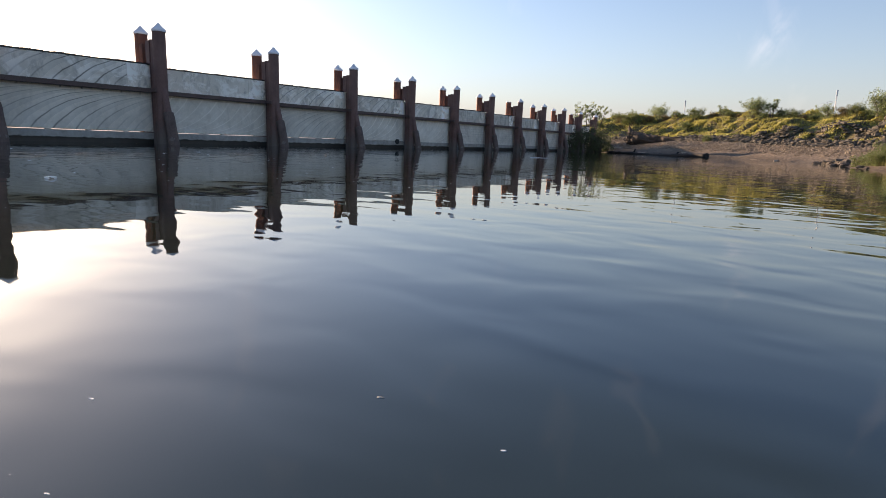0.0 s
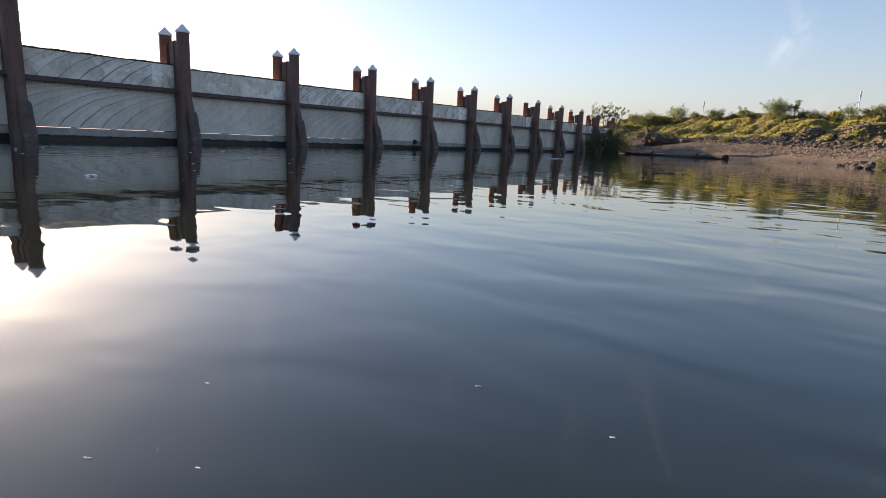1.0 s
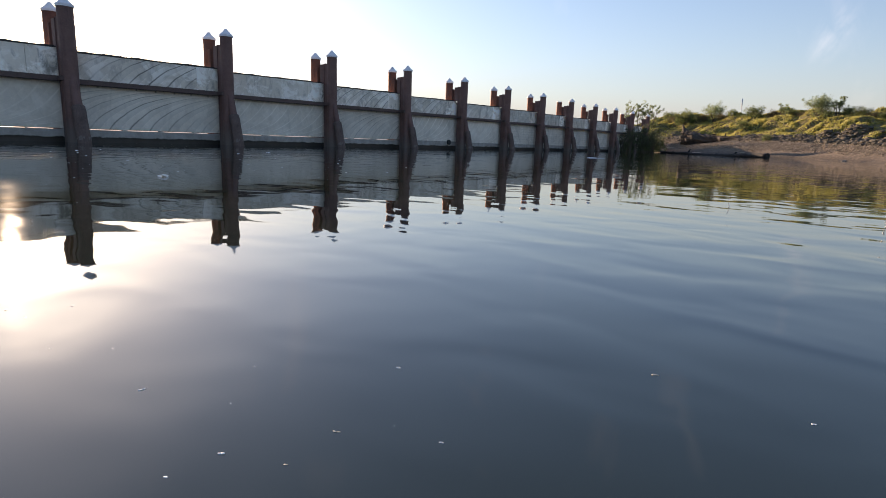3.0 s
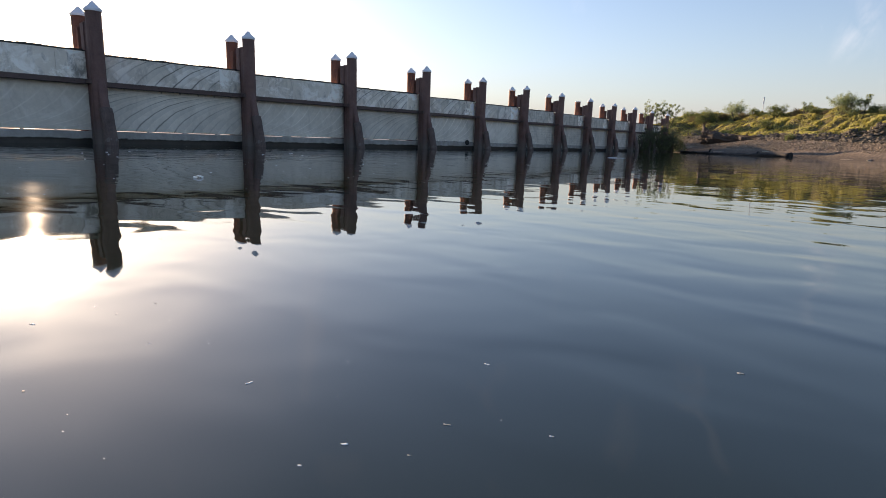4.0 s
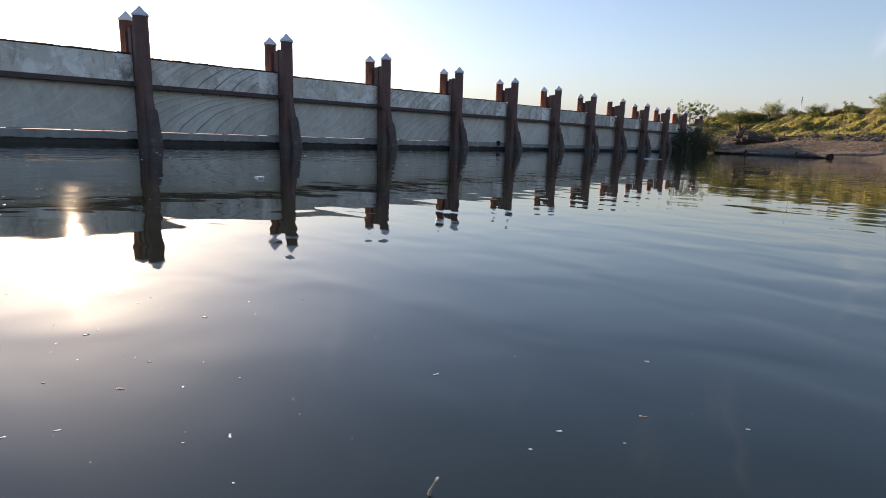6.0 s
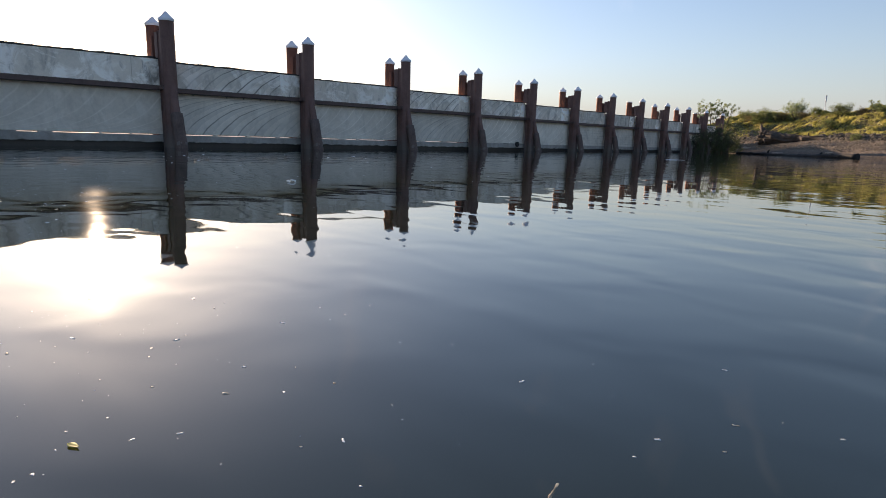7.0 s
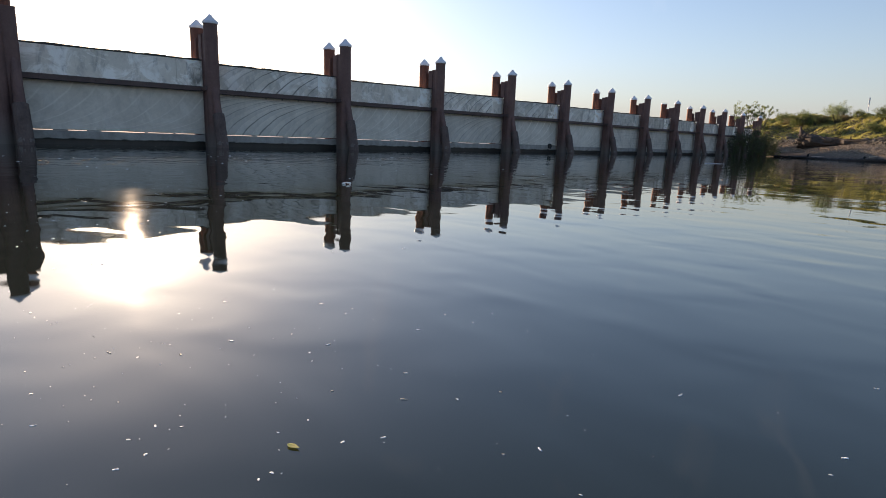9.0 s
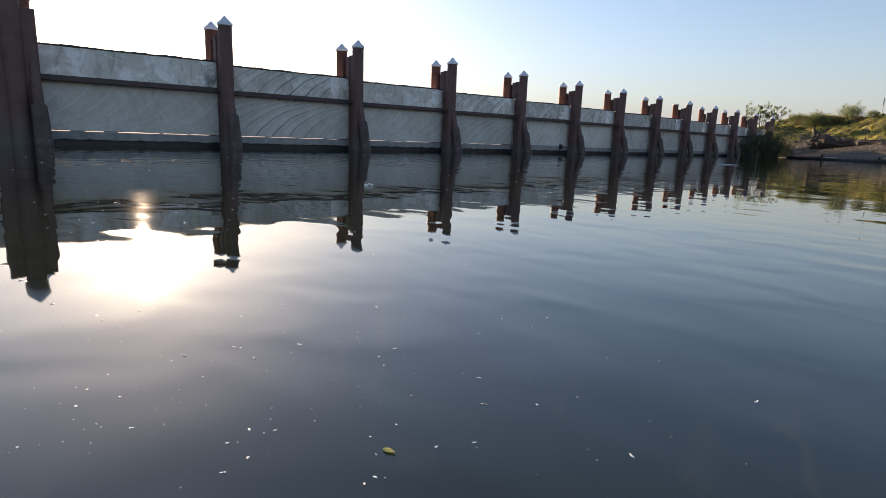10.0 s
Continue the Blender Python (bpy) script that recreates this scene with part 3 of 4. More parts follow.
def driftwood():
    base = float(heights(np.array([3.0]), np.array([53.6]))[0])
    log = empty("driftwood_log", pose(2.7, 53.4, base - 0.16, 0, -4, -22), "grey weathered driftwood trunk with its root plate", "driftwood")
    rnd = random.Random(11)
    pts = [(0.25 + 0.4 * i, 0.05 * math.sin(i * 1.7) + rnd.uniform(-0.03, 0.03), 0.66 - 0.034 * i + rnd.uniform(-0.03, 0.03)) for i in range(17)]
    part("trunk", tube(pts, [(0.62 - 0.031 * i) * rnd.uniform(0.90, 1.10) for i in range(17)], 18, rough=0.36, seed=2), MAT_DRIFT, log)
    # the torn root plate: thin crooked roots all round, some snapped short
    for i in range(46):
        ang = 2 * math.pi * i / 46 + rnd.uniform(-0.25, 0.25)
        ln = rnd.uniform(0.22, 0.50)
        out = Vector((0, math.cos(ang), math.sin(ang)))
        p = Vector((rnd.uniform(0.15, 1.3), 0, 0.64)) + out * 0.34
        way, rads = [p], [rnd.uniform(0.11, 0.24)]
        for j in range(4):
            p = p + out * ln * 0.27 + Vector((rnd.uniform(-0.20, 0.12), rnd.uniform(-0.14, 0.14), rnd.uniform(-0.14, 0.12)))
            p.z = max(p.z, 0.02)
            way.append(p)
            rads.append(rads[0] * (0.74, 0.52, 0.34, 0.14)[j])
        part("root", tube(way, rads, 7, rough=0.3, seed=i), MAT_DRIFT, log)
    part("snag", tube([(0.42, 0, 0.85), (0.28, 0.04, 1.25), (0.10, 0.07, 1.62), (-0.05, 0.1, 2.05)], [0.50, 0.32, 0.17, 0.03], 9, rough=0.4, seed=44), MAT_DRIFT, log)
    for i in range(3):
        x = 1.5 + 1.5 * i
        q = Vector((x, 0, 0.58 - 0.12 * i))
        a = rnd.uniform(0.3, 2.8)
        e = Vector((rnd.uniform(-0.2, 0.7), math.cos(a), math.sin(a))) * rnd.uniform(0.3, 0.55)
        part("stub", tube([q, q + e * 0.6, q + e], [0.11, 0.07, 0.02], 6, rough=0.3, seed=60 + i), MAT_DRIFT, log)
    # splits of grey wood along the trunk
    for i in range(16):
        x, a = rnd.uniform(0.4, 4.0), rnd.uniform(0.4, 2.6)
        r = 0.50 - 0.06 * x
        q = Vector((x, -r * math.cos(a), 0.64 - 0.08 * x + r * math.sin(a)))
        part("split", tube([q, q + Vector((0.7, 0.03, -0.03)), q + Vector((rnd.uniform(1.1, 2.0), 0.05, -0.12))], [0.05, 0.07, 0.02], 5, rough=0.3, seed=70 + i), MAT_DRIFT, log)
    part("limb", tube([(2.4, 0.1, 0.55), (2.8, 0.2, 0.80), (3.5, 0.3, 0.92)], [0.13, 0.08, 0.03], 7, rough=0.2, seed=45), MAT_DRIFT, log)
    return log


driftwood()


def on_ground(x, y):
    return float(heights(np.array([x]), np.array([y]))[0])


for i, (x, y, ln, turn, r) in enumerate(((1.4, 52.9, 1.5, 10, 0.11), (5.2, 46.9, 2.2, -20, 0.07), (9.4, 44.0, 1.4, 35, 0.06), (14.4, 38.6, 1.7, -15, 0.05), (16.2, 37.0, 1.1, 60, 0.05))):
    z = on_ground(x, y) + r
    ob = mesh_object("driftwood_branch", tube([(0, 0, 0), (ln * 0.4, 0.06, 0.03), (ln, -0.05, 0.02)], [r, r * 0.9, r * 0.4], 8, rough=0.2, seed=i), MAT_PALEWOOD, smooth=True)
    ob.matrix_basis = pose(x, y, z, 0, 0, turn)
    tagged(ob, "pale bleached driftwood branch on the gravel beach", "branch", "driftwood branches")


# ---- stones ----
def stone_mesh(seed, flat=0.7):
    rnd = random.Random(seed)
    bm = bmesh.new()
    bmesh.ops.create_icosphere(bm, subdivisions=1, radius=1.0)
    for v in bm.verts:
        v.co *= rnd.uniform(0.72, 1.18)
        v.co.z *= flat
    me = bpy.data.meshes.new("stone")
    bm.to_mesh(me)
    bm.free()
    return me


STONES = [stone_mesh(i, 0.55 + 0.08 * (i % 4)) for i in range(8)]
SHORE_STONES = [m.copy() for m in STONES]
for m in STONES:
    m.materials.append(MAT_STONE)
for m in SHORE_STONES:
    m.materials.append(MAT_SHORE_ROCK)


def along(line, t):
    """A place at the share t along the part of a line of points near the view."""
    seg = line
    d = np.hypot(*(seg[1:] - seg[:-1]).T)
    c = np.concatenate(((0,), np.cumsum(d)))
    s = t * c[-1]
    i = min(len(d) - 1, int(np.searchsorted(c, s, side="right") - 1))
    return seg[i] + (seg[i + 1] - seg[i]) * (s - c[i]) / d[i]


TOE_NEAR = np.array([(-9, 62), (1, 57.5), (13.6, 46.5), (21, 40), (30, 32.5)], float)
rng = random.Random(21)


def place_stone(parent, mesh, x, y, z, s):
    ob = new("stone", mesh)
    ob.parent = parent
    ob.matrix_basis = pose(x, y, z, rng.uniform(-25, 25), rng.uniform(-25, 25), rng.uniform(0, 360)) @ Matrix.Diagonal((s * rng.uniform(0.8, 1.35), s * rng.uniform(0.7, 1.1), s, 1))


riprap = empty("riprap", pose(0, 0, 0), "band of brown riprap boulders along the bank's foot", "riprap")
spots = []
for i in range(290):
    t = 0.10 + 0.90 * rng.random() ** 0.8
    p = along(TOE_NEAR, t)
    # the rock band widens where the bank is bare
    width = 1.2 + 23.0 * min(max(0.0, t - 0.49), 0.29)
    u = rng.uniform(-0.7, width)
    n = Vector((0.66, 0.75))
    spots.append((p[0] + n.x * u, p[1] + n.y * u, rng.uniform(0.11, 0.27) * (0.75 if u < -0.2 else 1.0)))
zs = heights(np.array([s[0] for s in spots]), np.array([s[1] for s in spots]))
for (x, y, s), z in zip(spots, zs):
    place_stone(riprap, rng.choice(STONES), x, y, float(z) + s * 0.12, s)

shore_rocks = empty("shore_rocks", pose(0, 0, 0), "low dark rocks standing at the water's edge", "rocks")
for i in range(64):
    t = rng.random()
    c = Vector((18.45, 32.5)).lerp(Vector((20.0, 18.3)), t ** 1.4)
    x, y = c.x + rng.gauss(0.28, 0.4), c.y + rng.uniform(-0.6, 0.6)
    s = rng.uniform(0.10, 0.30)
    place_stone(shore_rocks, rng.choice(SHORE_STONES), x, y, max(on_ground(x, y), -0.05) + s * 0.1, s)


def scatter_stones(name, count, where, lo, hi, mat, label, seed):
    """Many small stones joined into one mesh."""
    r = np.random.RandomState(seed)
    px, py = where(r, count)
    pz = heights(px, py)
    ok = pz > -0.03
    px, py, pz = px[ok], py[ok], pz[ok]
    g = (1 + 5 ** 0.5) / 2
    tv = np.array([(-1, g, 0), (1, g, 0), (-1, -g, 0), (1, -g, 0), (0, -1, g), (0, 1, g), (0, -1, -g), (0, 1, -g), (g, 0, -1), (g, 0, 1), (-g, 0, -1), (-g, 0, 1)]) / 1.9 * (1, 0.85, 0.6)
    tf = np.array([(0, 11, 5), (0, 5, 1), (0, 1, 7), (0, 7, 10), (0, 10, 11), (1, 5, 9), (5, 11, 4), (11, 10, 2), (10, 7, 6), (7, 1, 8),
                   (3, 9, 4), (3, 4, 2), (3, 2, 6), (3, 6, 8), (3, 8, 9), (4, 9, 5), (2, 4, 11), (6, 2, 10), (8, 6, 7), (9, 8, 1)])
    n = len(px)
    size = lo + (hi - lo) * r.rand(n) ** 2.2
    v = tv[None] * size[:, None, None] * r.uniform(0.55, 1.3, (n, 12, 1)) * r.uniform(0.75, 1.25, (n, 1, 3))
    a = r.uniform(0, 6.28, n)
    ca, sa = np.cos(a)[:, None], np.sin(a)[:, None]
    v = np.stack((v[..., 0] * ca - v[..., 1] * sa + px[:, None], v[..., 0] * sa + v[..., 1] * ca + py[:, None], v[..., 2] + pz[:, None] + size[:, None] * 0.2), -1)
    f = (tf[None] + 12 * np.arange(n)[:, None, None]).reshape(-1, 3)
    ob = raw_object(name, v.reshape(-1, 3).tolist(), f.tolist(), mat)
    return tagged(ob, label, "stones", kind="stuff")


def beach_spots(r, n):
    i = r.randint(0, 6, n)
    lo_pts = np.array([(-2, 56), (4, 48.5), (9, 43.8), (13.5, 41.3), (17.5, 37), (19.0, 31.5), (19.7, 23.5)])
    hi_pts = np.array([(-1, 61), (5, 54.6), (10, 50), (14.2, 46.2), (21.0, 40.3), (26, 36), (28, 32)])
    t, u = r.rand(n), 0.16 + 0.86 * r.rand(n) ** 0.5
    a = lo_pts[i] + (lo_pts[i + 1] - lo_pts[i]) * t[:, None]
    b = hi_pts[i] + (hi_pts[i + 1] - hi_pts[i]) * t[:, None]
    p = a + (b - a) * u[:, None]
    return p[:, 0], p[:, 1]


def slope_spots(r, n):
    t = 0.35 + 0.65 * r.rand(n)
    d = np.hypot(*(TOE_NEAR[1:] - TOE_NEAR[:-1]).T)
    c = np.concatenate(((0,), np.cumsum(d)))
    px, py = np.interp(t * c[-1], c, TOE_NEAR[:, 0]), np.interp(t * c[-1], c, TOE_NEAR[:, 1])
    u = r.uniform(-0.2, 1, n) * (1.0 + 23 * np.clip(t - 0.49, 0, 0.29))
    return px + 0.66 * u, py + 0.75 * u


scatter_stones("beach_gravel", 30000, beach_spots, 0.015, 0.10, MAT_GRAVEL, "brown and grey cobbles on the river beach", 31)
scatter_stones("slope_rubble", 4600, slope_spots, 0.07, 0.30, MAT_STONE, "loose brown rubble between the boulders", 32)


# ---- grass ----
def grass(name, px, py, h_lo, h_hi, blades, mat, label, seed, width=0.028, lean=(0.25, 0.1), lush=None):
    r = np.random.RandomState(seed)
    pz = heights(px, py)
    ok = pz > 0.12
    lush = np.ones(len(ok)) if lush is None else lush
    px, py, pz, lush = px[ok], py[ok], pz[ok], lush[ok]
    n = len(px)
    px, py, pz = np.repeat(px, blades), np.repeat(py, blades), np.repeat(pz, blades)
    hh = np.repeat(r.uniform(h_lo, h_hi, n) * lush, blades) * r.uniform(0.6, 1.1, n * blades)
    a = r.uniform(0, 6.28, n * blades)
    out = r.uniform(0.05, 0.55, n * blades) * hh
    bx, by = px + np.cos(a) * 0.10 * r.rand(n * blades), py + np.sin(a) * 0.10 * r.rand(n * blades)
    tx, ty = bx + np.cos(a) * out + lean[0] * hh, by + np.sin(a) * out + lean[1] * hh
    mx, my = bx + (tx - bx) * 0.35, by + (ty - by) * 0.35
    w = width * r.uniform(0.7, 1.4, n * blades)
    sx, sy = -np.sin(a) * w, np.cos(a) * w
    v = np.stack((np.stack((bx - sx, by - sy, pz - 0.03), -1), np.stack((bx + sx, by + sy, pz - 0.03), -1),
                  np.stack((mx + sx * 0.8, my + sy * 0.8, pz + hh * 0.62), -1), np.stack((mx - sx * 0.8, my - sy * 0.8, pz + hh * 0.62), -1),
                  np.stack((tx, ty, pz + hh * 0.95), -1)), 1)
    k = 5 * np.arange(n * blades)
    quads = np.stack((k, k + 1, k + 2, k + 3), -1).tolist()
    tris = np.stack((k + 3, k + 2, k + 4), -1).tolist()
    ob = raw_object(name, v.reshape(-1, 3).tolist(), quads + tris, mat)
    return tagged(ob, label, "grass", kind="stuff")


gr = np.random.RandomState(41)
n_try = 62000
gt = gr.rand(n_try)
TOE_GRASS = np.array([(-13, 80), (-10, 63), (-6, 60), (1, 57.5), (13.6, 46.5), (21, 40), (32, 31), (44, 22)], float)
gd = np.hypot(*(TOE_GRASS[1:] - TOE_GRASS[:-1]).T)
gc = np.concatenate(((0,), np.cumsum(gd)))
bx, by = np.interp(gt * gc[-1], gc, TOE_GRASS[:, 0]), np.interp(gt * gc[-1], gc, TOE_GRASS[:, 1])
gu = gr.uniform(0.6, 14.0, n_try)
gpx, gpy = bx + 0.66 * gu, by + 0.75 * gu
patch = np.array([noise.noise((x * 0.42, y * 0.42, 8.3)) + 0.5 * noise.noise((x * 1.3, y * 1.3, 2.2)) for x, y in zip(gpx, gpy)])
bare = 0.75 - 0.16 * gu + 0.7 * np.clip((gpx - 0.66 * gu - 13.5) / 5, 0, 1)
lush = 0.45 + 2.0 * np.clip(np.array([noise.noise((x * 0.75 + y * 0.55, y * 0.5 - x * 0.3, 5.5)) for x, y in zip(gpx, gpy)]) + 0.2, 0, 1)
bare = np.where(gpx - 0.66 * gu > 14.0, bare - 0.10, bare)
keep = (patch > np.minimum(bare - 0.80, 0.0)) | ((gr.rand(n_try) < 0.35) & (gpx - 0.66 * gu < 14.5))
grass("bank_grass", gpx[keep], gpy[keep], 0.06, 0.17, 5, MAT_GRASS, "dry yellow-green grass tufts on the bank", 42, 0.034, lush=lush[keep])
cr = np.random.RandomState(43)
ccx, ccy = 19.5 + cr.gamma(2.0, 0.4, 800), 21.5 + cr.randn(800) * 2.6
grass("shore_grass", ccx, ccy, 0.08, 0.26, 9, MAT_SEDGE, "yellow-green grass clumps at the water's edge", 44, 0.014)


# ---- shrubs ----
def shrub(seed, height, spread_r, leaves, leaf, mat, label, lean=0.0, open_crown=False, skirt=0):
    """Several curved stems with twigs, and leaves in loose clumps at the twig ends."""
    rnd = random.Random(seed)
    thing = empty("shrub", pose(0, 0, 0), label, "shrub", "shrubs on the bank")
    tips = []
    for i in range(7 if not open_crown else 5):
        a = 2 * math.pi * i / 7 + rnd.uniform(-0.4, 0.4)
        out = spread_r * rnd.uniform(0.25, 0.85)
        h = height * rnd.uniform(0.6, 0.95)
        pts = [Vector((0.08 * math.cos(a), 0.08 * math.sin(a), -0.15))]
        for s in (0.35, 0.7, 1.0):
            pts.append(Vector((out * s ** 1.2 * math.cos(a) + rnd.uniform(-0.08, 0.08) + lean * s, out * s ** 1.2 * math.sin(a) + rnd.uniform(-0.08, 0.08), h * s)))
        stem = tube(pts, [0.05, 0.036, 0.024, 0.010], 6)
        tips.append(pts[-1])
        for j in range(6):
            s = rnd.uniform(0.3, 1.0)
            q = pts[1].lerp(pts[3], s)
            d = Vector((rnd.uniform(-1, 1), rnd.uniform(-1, 1), rnd.uniform(0.2, 1.3))).normalized() * rnd.uniform(0.25, 0.70) * spread_r
            tube([q, q + d * 0.5 + Vector((0, 0, 0.05)), q + d], [0.016, 0.011, 0.005], 5, stem)
            tips.append(q + d)
        part("stem", stem, MAT_BARK, thing)
        for j in range(skirt):
            tips.append(Vector((rnd.uniform(-0.75, 0.75) * spread_r, rnd.uniform(-0.75, 0.75) * spread_r, rnd.uniform(0.05, 0.6) * height)))
    r = np.random.RandomState(seed)
    tip = np.array([tuple(t) for t in tips])
    which = r.randint(0, len(tip), leaves)
    spread_c = (0.12 if open_crown else 0.165) * max(spread_r, 0.6) * r.uniform(0.4, 1.3, len(tip))[which]
    c = tip[which] + np.clip(r.randn(leaves, 3), -1.45, 1.45) * spread_c[:, None]
    c[:, 2] = np.maximum(c[:, 2], 0.03)
    u = r.randn(leaves, 3)
    u /= np.linalg.norm(u, axis=1)[:, None]
    w = np.cross(u, r.randn(leaves, 3))
    w /= np.linalg.norm(w, axis=1)[:, None]
    ln = leaf * r.uniform(0.6, 1.4, leaves)[:, None]
    v = np.stack((c - u * ln, c + w * ln * 0.42, c + u * ln, c - w * ln * 0.42), 1)
    k = 4 * np.arange(leaves)
    raw_object("crown", v.reshape(-1, 3).tolist(), np.stack((k, k + 1, k + 2, k + 3), -1).tolist(), mat, thing)
    return thing


green = "leafy green shrub growing on the grassy bank"
dry = "low brown dry shrub on the bank's crest"
thin = "thin open shrub with sparse leaves on the bank"
models = {
    "a": shrub(61, 1.7, 1.25, 3400, 0.052, MAT_LEAF, green, skirt=3),
    "b": shrub(62, 1.0, 1.3, 4000, 0.060, MAT_LEAF_DARK, green, skirt=4),
    "c": shrub(63, 0.8, 1.2, 3200, 0.055, MAT_LEAF_DRY, dry, skirt=4),
    "d": shrub(64, 1.9, 0.9, 2200, 0.052, MAT_LEAF, thin, 0.1, True),
}
first = {}
# key, share along the crest direction: world x, y, scale
SHRUBS = (("b", 0.3, 64, 1.05), ("a", 3.2, 65, 1.15), ("c", 2.2, 64.2, 0.65), ("c", 4.3, 63.6, 0.7), ("b", 5.4, 62.5, 0.45),
          ("b", 7.7, 61, 0.75), ("c", 9.6, 60.3, 0.6), ("d", 10.4, 59, 0.7), ("b", 11.3, 58.6, 0.55), ("c", 12.3, 58, 0.6),
          ("a", 13.6, 55.4, 0.95), ("a", 13.9, 56, 0.85), ("d", 15.1, 55.3, 0.75), ("b", 15.9, 55, 0.6), ("b", 16.9, 53.6, 0.5), ("c", 17.7, 53.2, 0.5), ("b", 18.3, 52.8, 0.42),
          ("a", 19.2, 51.8, 0.62), ("c", 20.4, 51.0, 0.65), ("b", 21.1, 50.5, 0.55),
          ("a", 22.5, 49.2, 1.05), ("a", 23.1, 48.8, 0.9), ("b", 23.6, 48.5, 0.9), ("a", 24.5, 47, 0.95), ("b", -2.0, 66, 0.7), ("c", -1.0, 65, 0.7), ("b", 7.6, 56.2, 0.5), ("b", 10.6, 48.6, 0.35), ("b", -3.4, 63, 0.6),
          ("b", 19.62, 22.2, 0.30), ("a", 19.8, 21.4, 0.30), ("b", 20.0, 20.6, 0.38), ("b", 20.4, 21.6, 0.40), ("a", 20.5, 20.5, 0.30), ("b", 20.5, 22.8, 0.34), ("b", 20.9, 20.0, 0.42), ("a", 20.3, 19.6, 0.26))
for i, (key, x, y, s) in enumerate(SHRUBS):
    m = pose(x, y, on_ground(x, y) - 0.05, 0, 0, 47 * i)
    src = models[key]
    if key not in first:
        src.matrix_basis = m
        src.scale = (s, s, s)
        first[key] = src
    else:
        ob = copy_thing(src, m)
        ob.scale = (s, s, s * (0.92 + 0.16 * ((i * 7) % 5) / 4))

# dense growth at the wall's end, and thin trees behind it
end_bush = "dense dark green shrub climbing over the wall's end"
for i, (x, y, z, h, r, nleaf) in enumerate(((0.35, 42.6, -0.05, 1.5, 0.55, 900), (0.45, 44.2, -0.05, 2.1, 0.7, 1300), (0.35, 46.0, -0.05, 2.3, 0.8, 1500), (0.75, 47.0, -0.05, 1.3, 0.8, 1300),
                                                 (0.5, 48.4, 0.0, 2.2, 0.85, 1700), (0.9, 49.8, 0.05, 1.5, 0.9, 1600), (0.4, 51.0, 0.1, 2.4, 1.0, 1700), (1.0, 52.0, 0.1, 1.3, 0.8, 1200))):
    ob = shrub(80 + i, h, r, int(nleaf * 0.8), 0.068, MAT_LEAF_DEEP, end_bush, skirt=9)
    ob.matrix_basis = pose(x, y, z)
    ob["group"] = "shrubs at the wall's end"
# two mostly hidden shrubs, added only to cast shade on the driftwood
for i, (x, y, h, r) in enumerate(((-0.9, 53.6, 1.7, 0.9), (-1.7, 55.2, 1.8, 1.0))):
    ob = shrub(120 + i, h, r, 2600, 0.085, MAT_LEAF_DARK, "dense dark green shrub added to shade the driftwood", skirt=7)
    ob.matrix_basis = pose(x, y, max(on_ground(x, y), -0.3) - 0.05)
    ob["group"] = "shrubs at the wall's end"
for i, (x, y, h, r) in enumerate(((-5.2, 60.5, 4.1, 1.0), (-3.9, 60.2, 4.4, 0.9), (-2.8, 60.8, 3.7, 0.9))):
    ob = shrub(90 + i, h, r, 1900, 0.055, MAT_LEAF, "slender open tree behind the wall's end", 0.15, True)
    ob.name = "young_tree"
    ob["category"], ob["group"] = "tree", "young trees"
    ob.matrix_basis = pose(x, y, on_ground(x, y) - 0.1)


# ---- masts beyond the bank ----
def mast(x, y, top, head):
    z = on_ground(x, y)
    m = empty("lamp_mast", pose(x, y, z), "slim white lamp mast standing beyond the bank", "mast", "lamp masts")
    part("pole", tube([(0, 0, -0.3), (0, 0, top - z)], [0.055, 0.035], 10), MAT_MAST, m)
    part("lamp_head", box(-0.075, 0.075, -0.075, 0.075, top - z - head, top - z, 0.03), MAT_MAST, m)
    return m


mast(2.9, 84.0, 7.75, 0.9)
tall_mast = mast(20.2, 63.0, 6.95, 0.6)
lift = 6.95 - on_ground(20.2, 63.0)
part("arm", tube([(0, 0, lift - 1.05), (-0.5, -0.1, lift - 1.12), (-1.1, -0.2, lift - 1.35), (-1.35, -0.25, lift - 1.62)], [0.014, 0.013, 0.012, 0.011], 6), MAT_MAST, tall_mast, "thin curved side arm")

# ---- things afloat near the camera ----
def floating_cup():
    """The crumpled, torn rim of a foam cup, half sunk."""
    rnd = random.Random(19)
    bm = bmesh.new()
    n, k = 30, 8
    rings = []
    for i in range(n):
        a = 2 * math.pi * i / n
        thick = 0.019 + 0.006 * math.sin(3 * a + 1) + rnd.uniform(-0.003, 0.004)
        mid = 0.042 + 0.006 * math.sin(2 * a + 0.7) + 0.004 * math.sin(5 * a) + rnd.uniform(-0.003, 0.003)
        deep = 0.030 + 0.012 * math.sin(a * 2 + 2) + rnd.uniform(-0.004, 0.004)
        ring = []
        for j in range(k):
            b = 2 * math.pi * (j + 0.5) / k
            r = mid + thick * math.cos(b)
            ring.append(bm.verts.new((deep * math.sin(b) + 0.012 * math.cos(2 * a), r * math.cos(a), 0.50 * r * math.sin(a))))
        rings.append(ring)
    for i in range(n):
        for j in range(k):
            bm.faces.new((rings[i][j], rings[(i + 1) % n][j], rings[(i + 1) % n][(j + 1) % k], rings[i][(j + 1) % k]))
    bmesh.ops.recalc_face_normals(bm, faces=bm.faces[:])
    cup = tagged(mesh_object("foam_cup", bm, MAT_CUP), "crushed white foam cup half sunk in the water", "cup")
    cup.matrix_basis = pose(12.2, -4.01, 0.004, 0, 0, 148) @ Matrix.Scale(0.64, 4)


floating_cup()

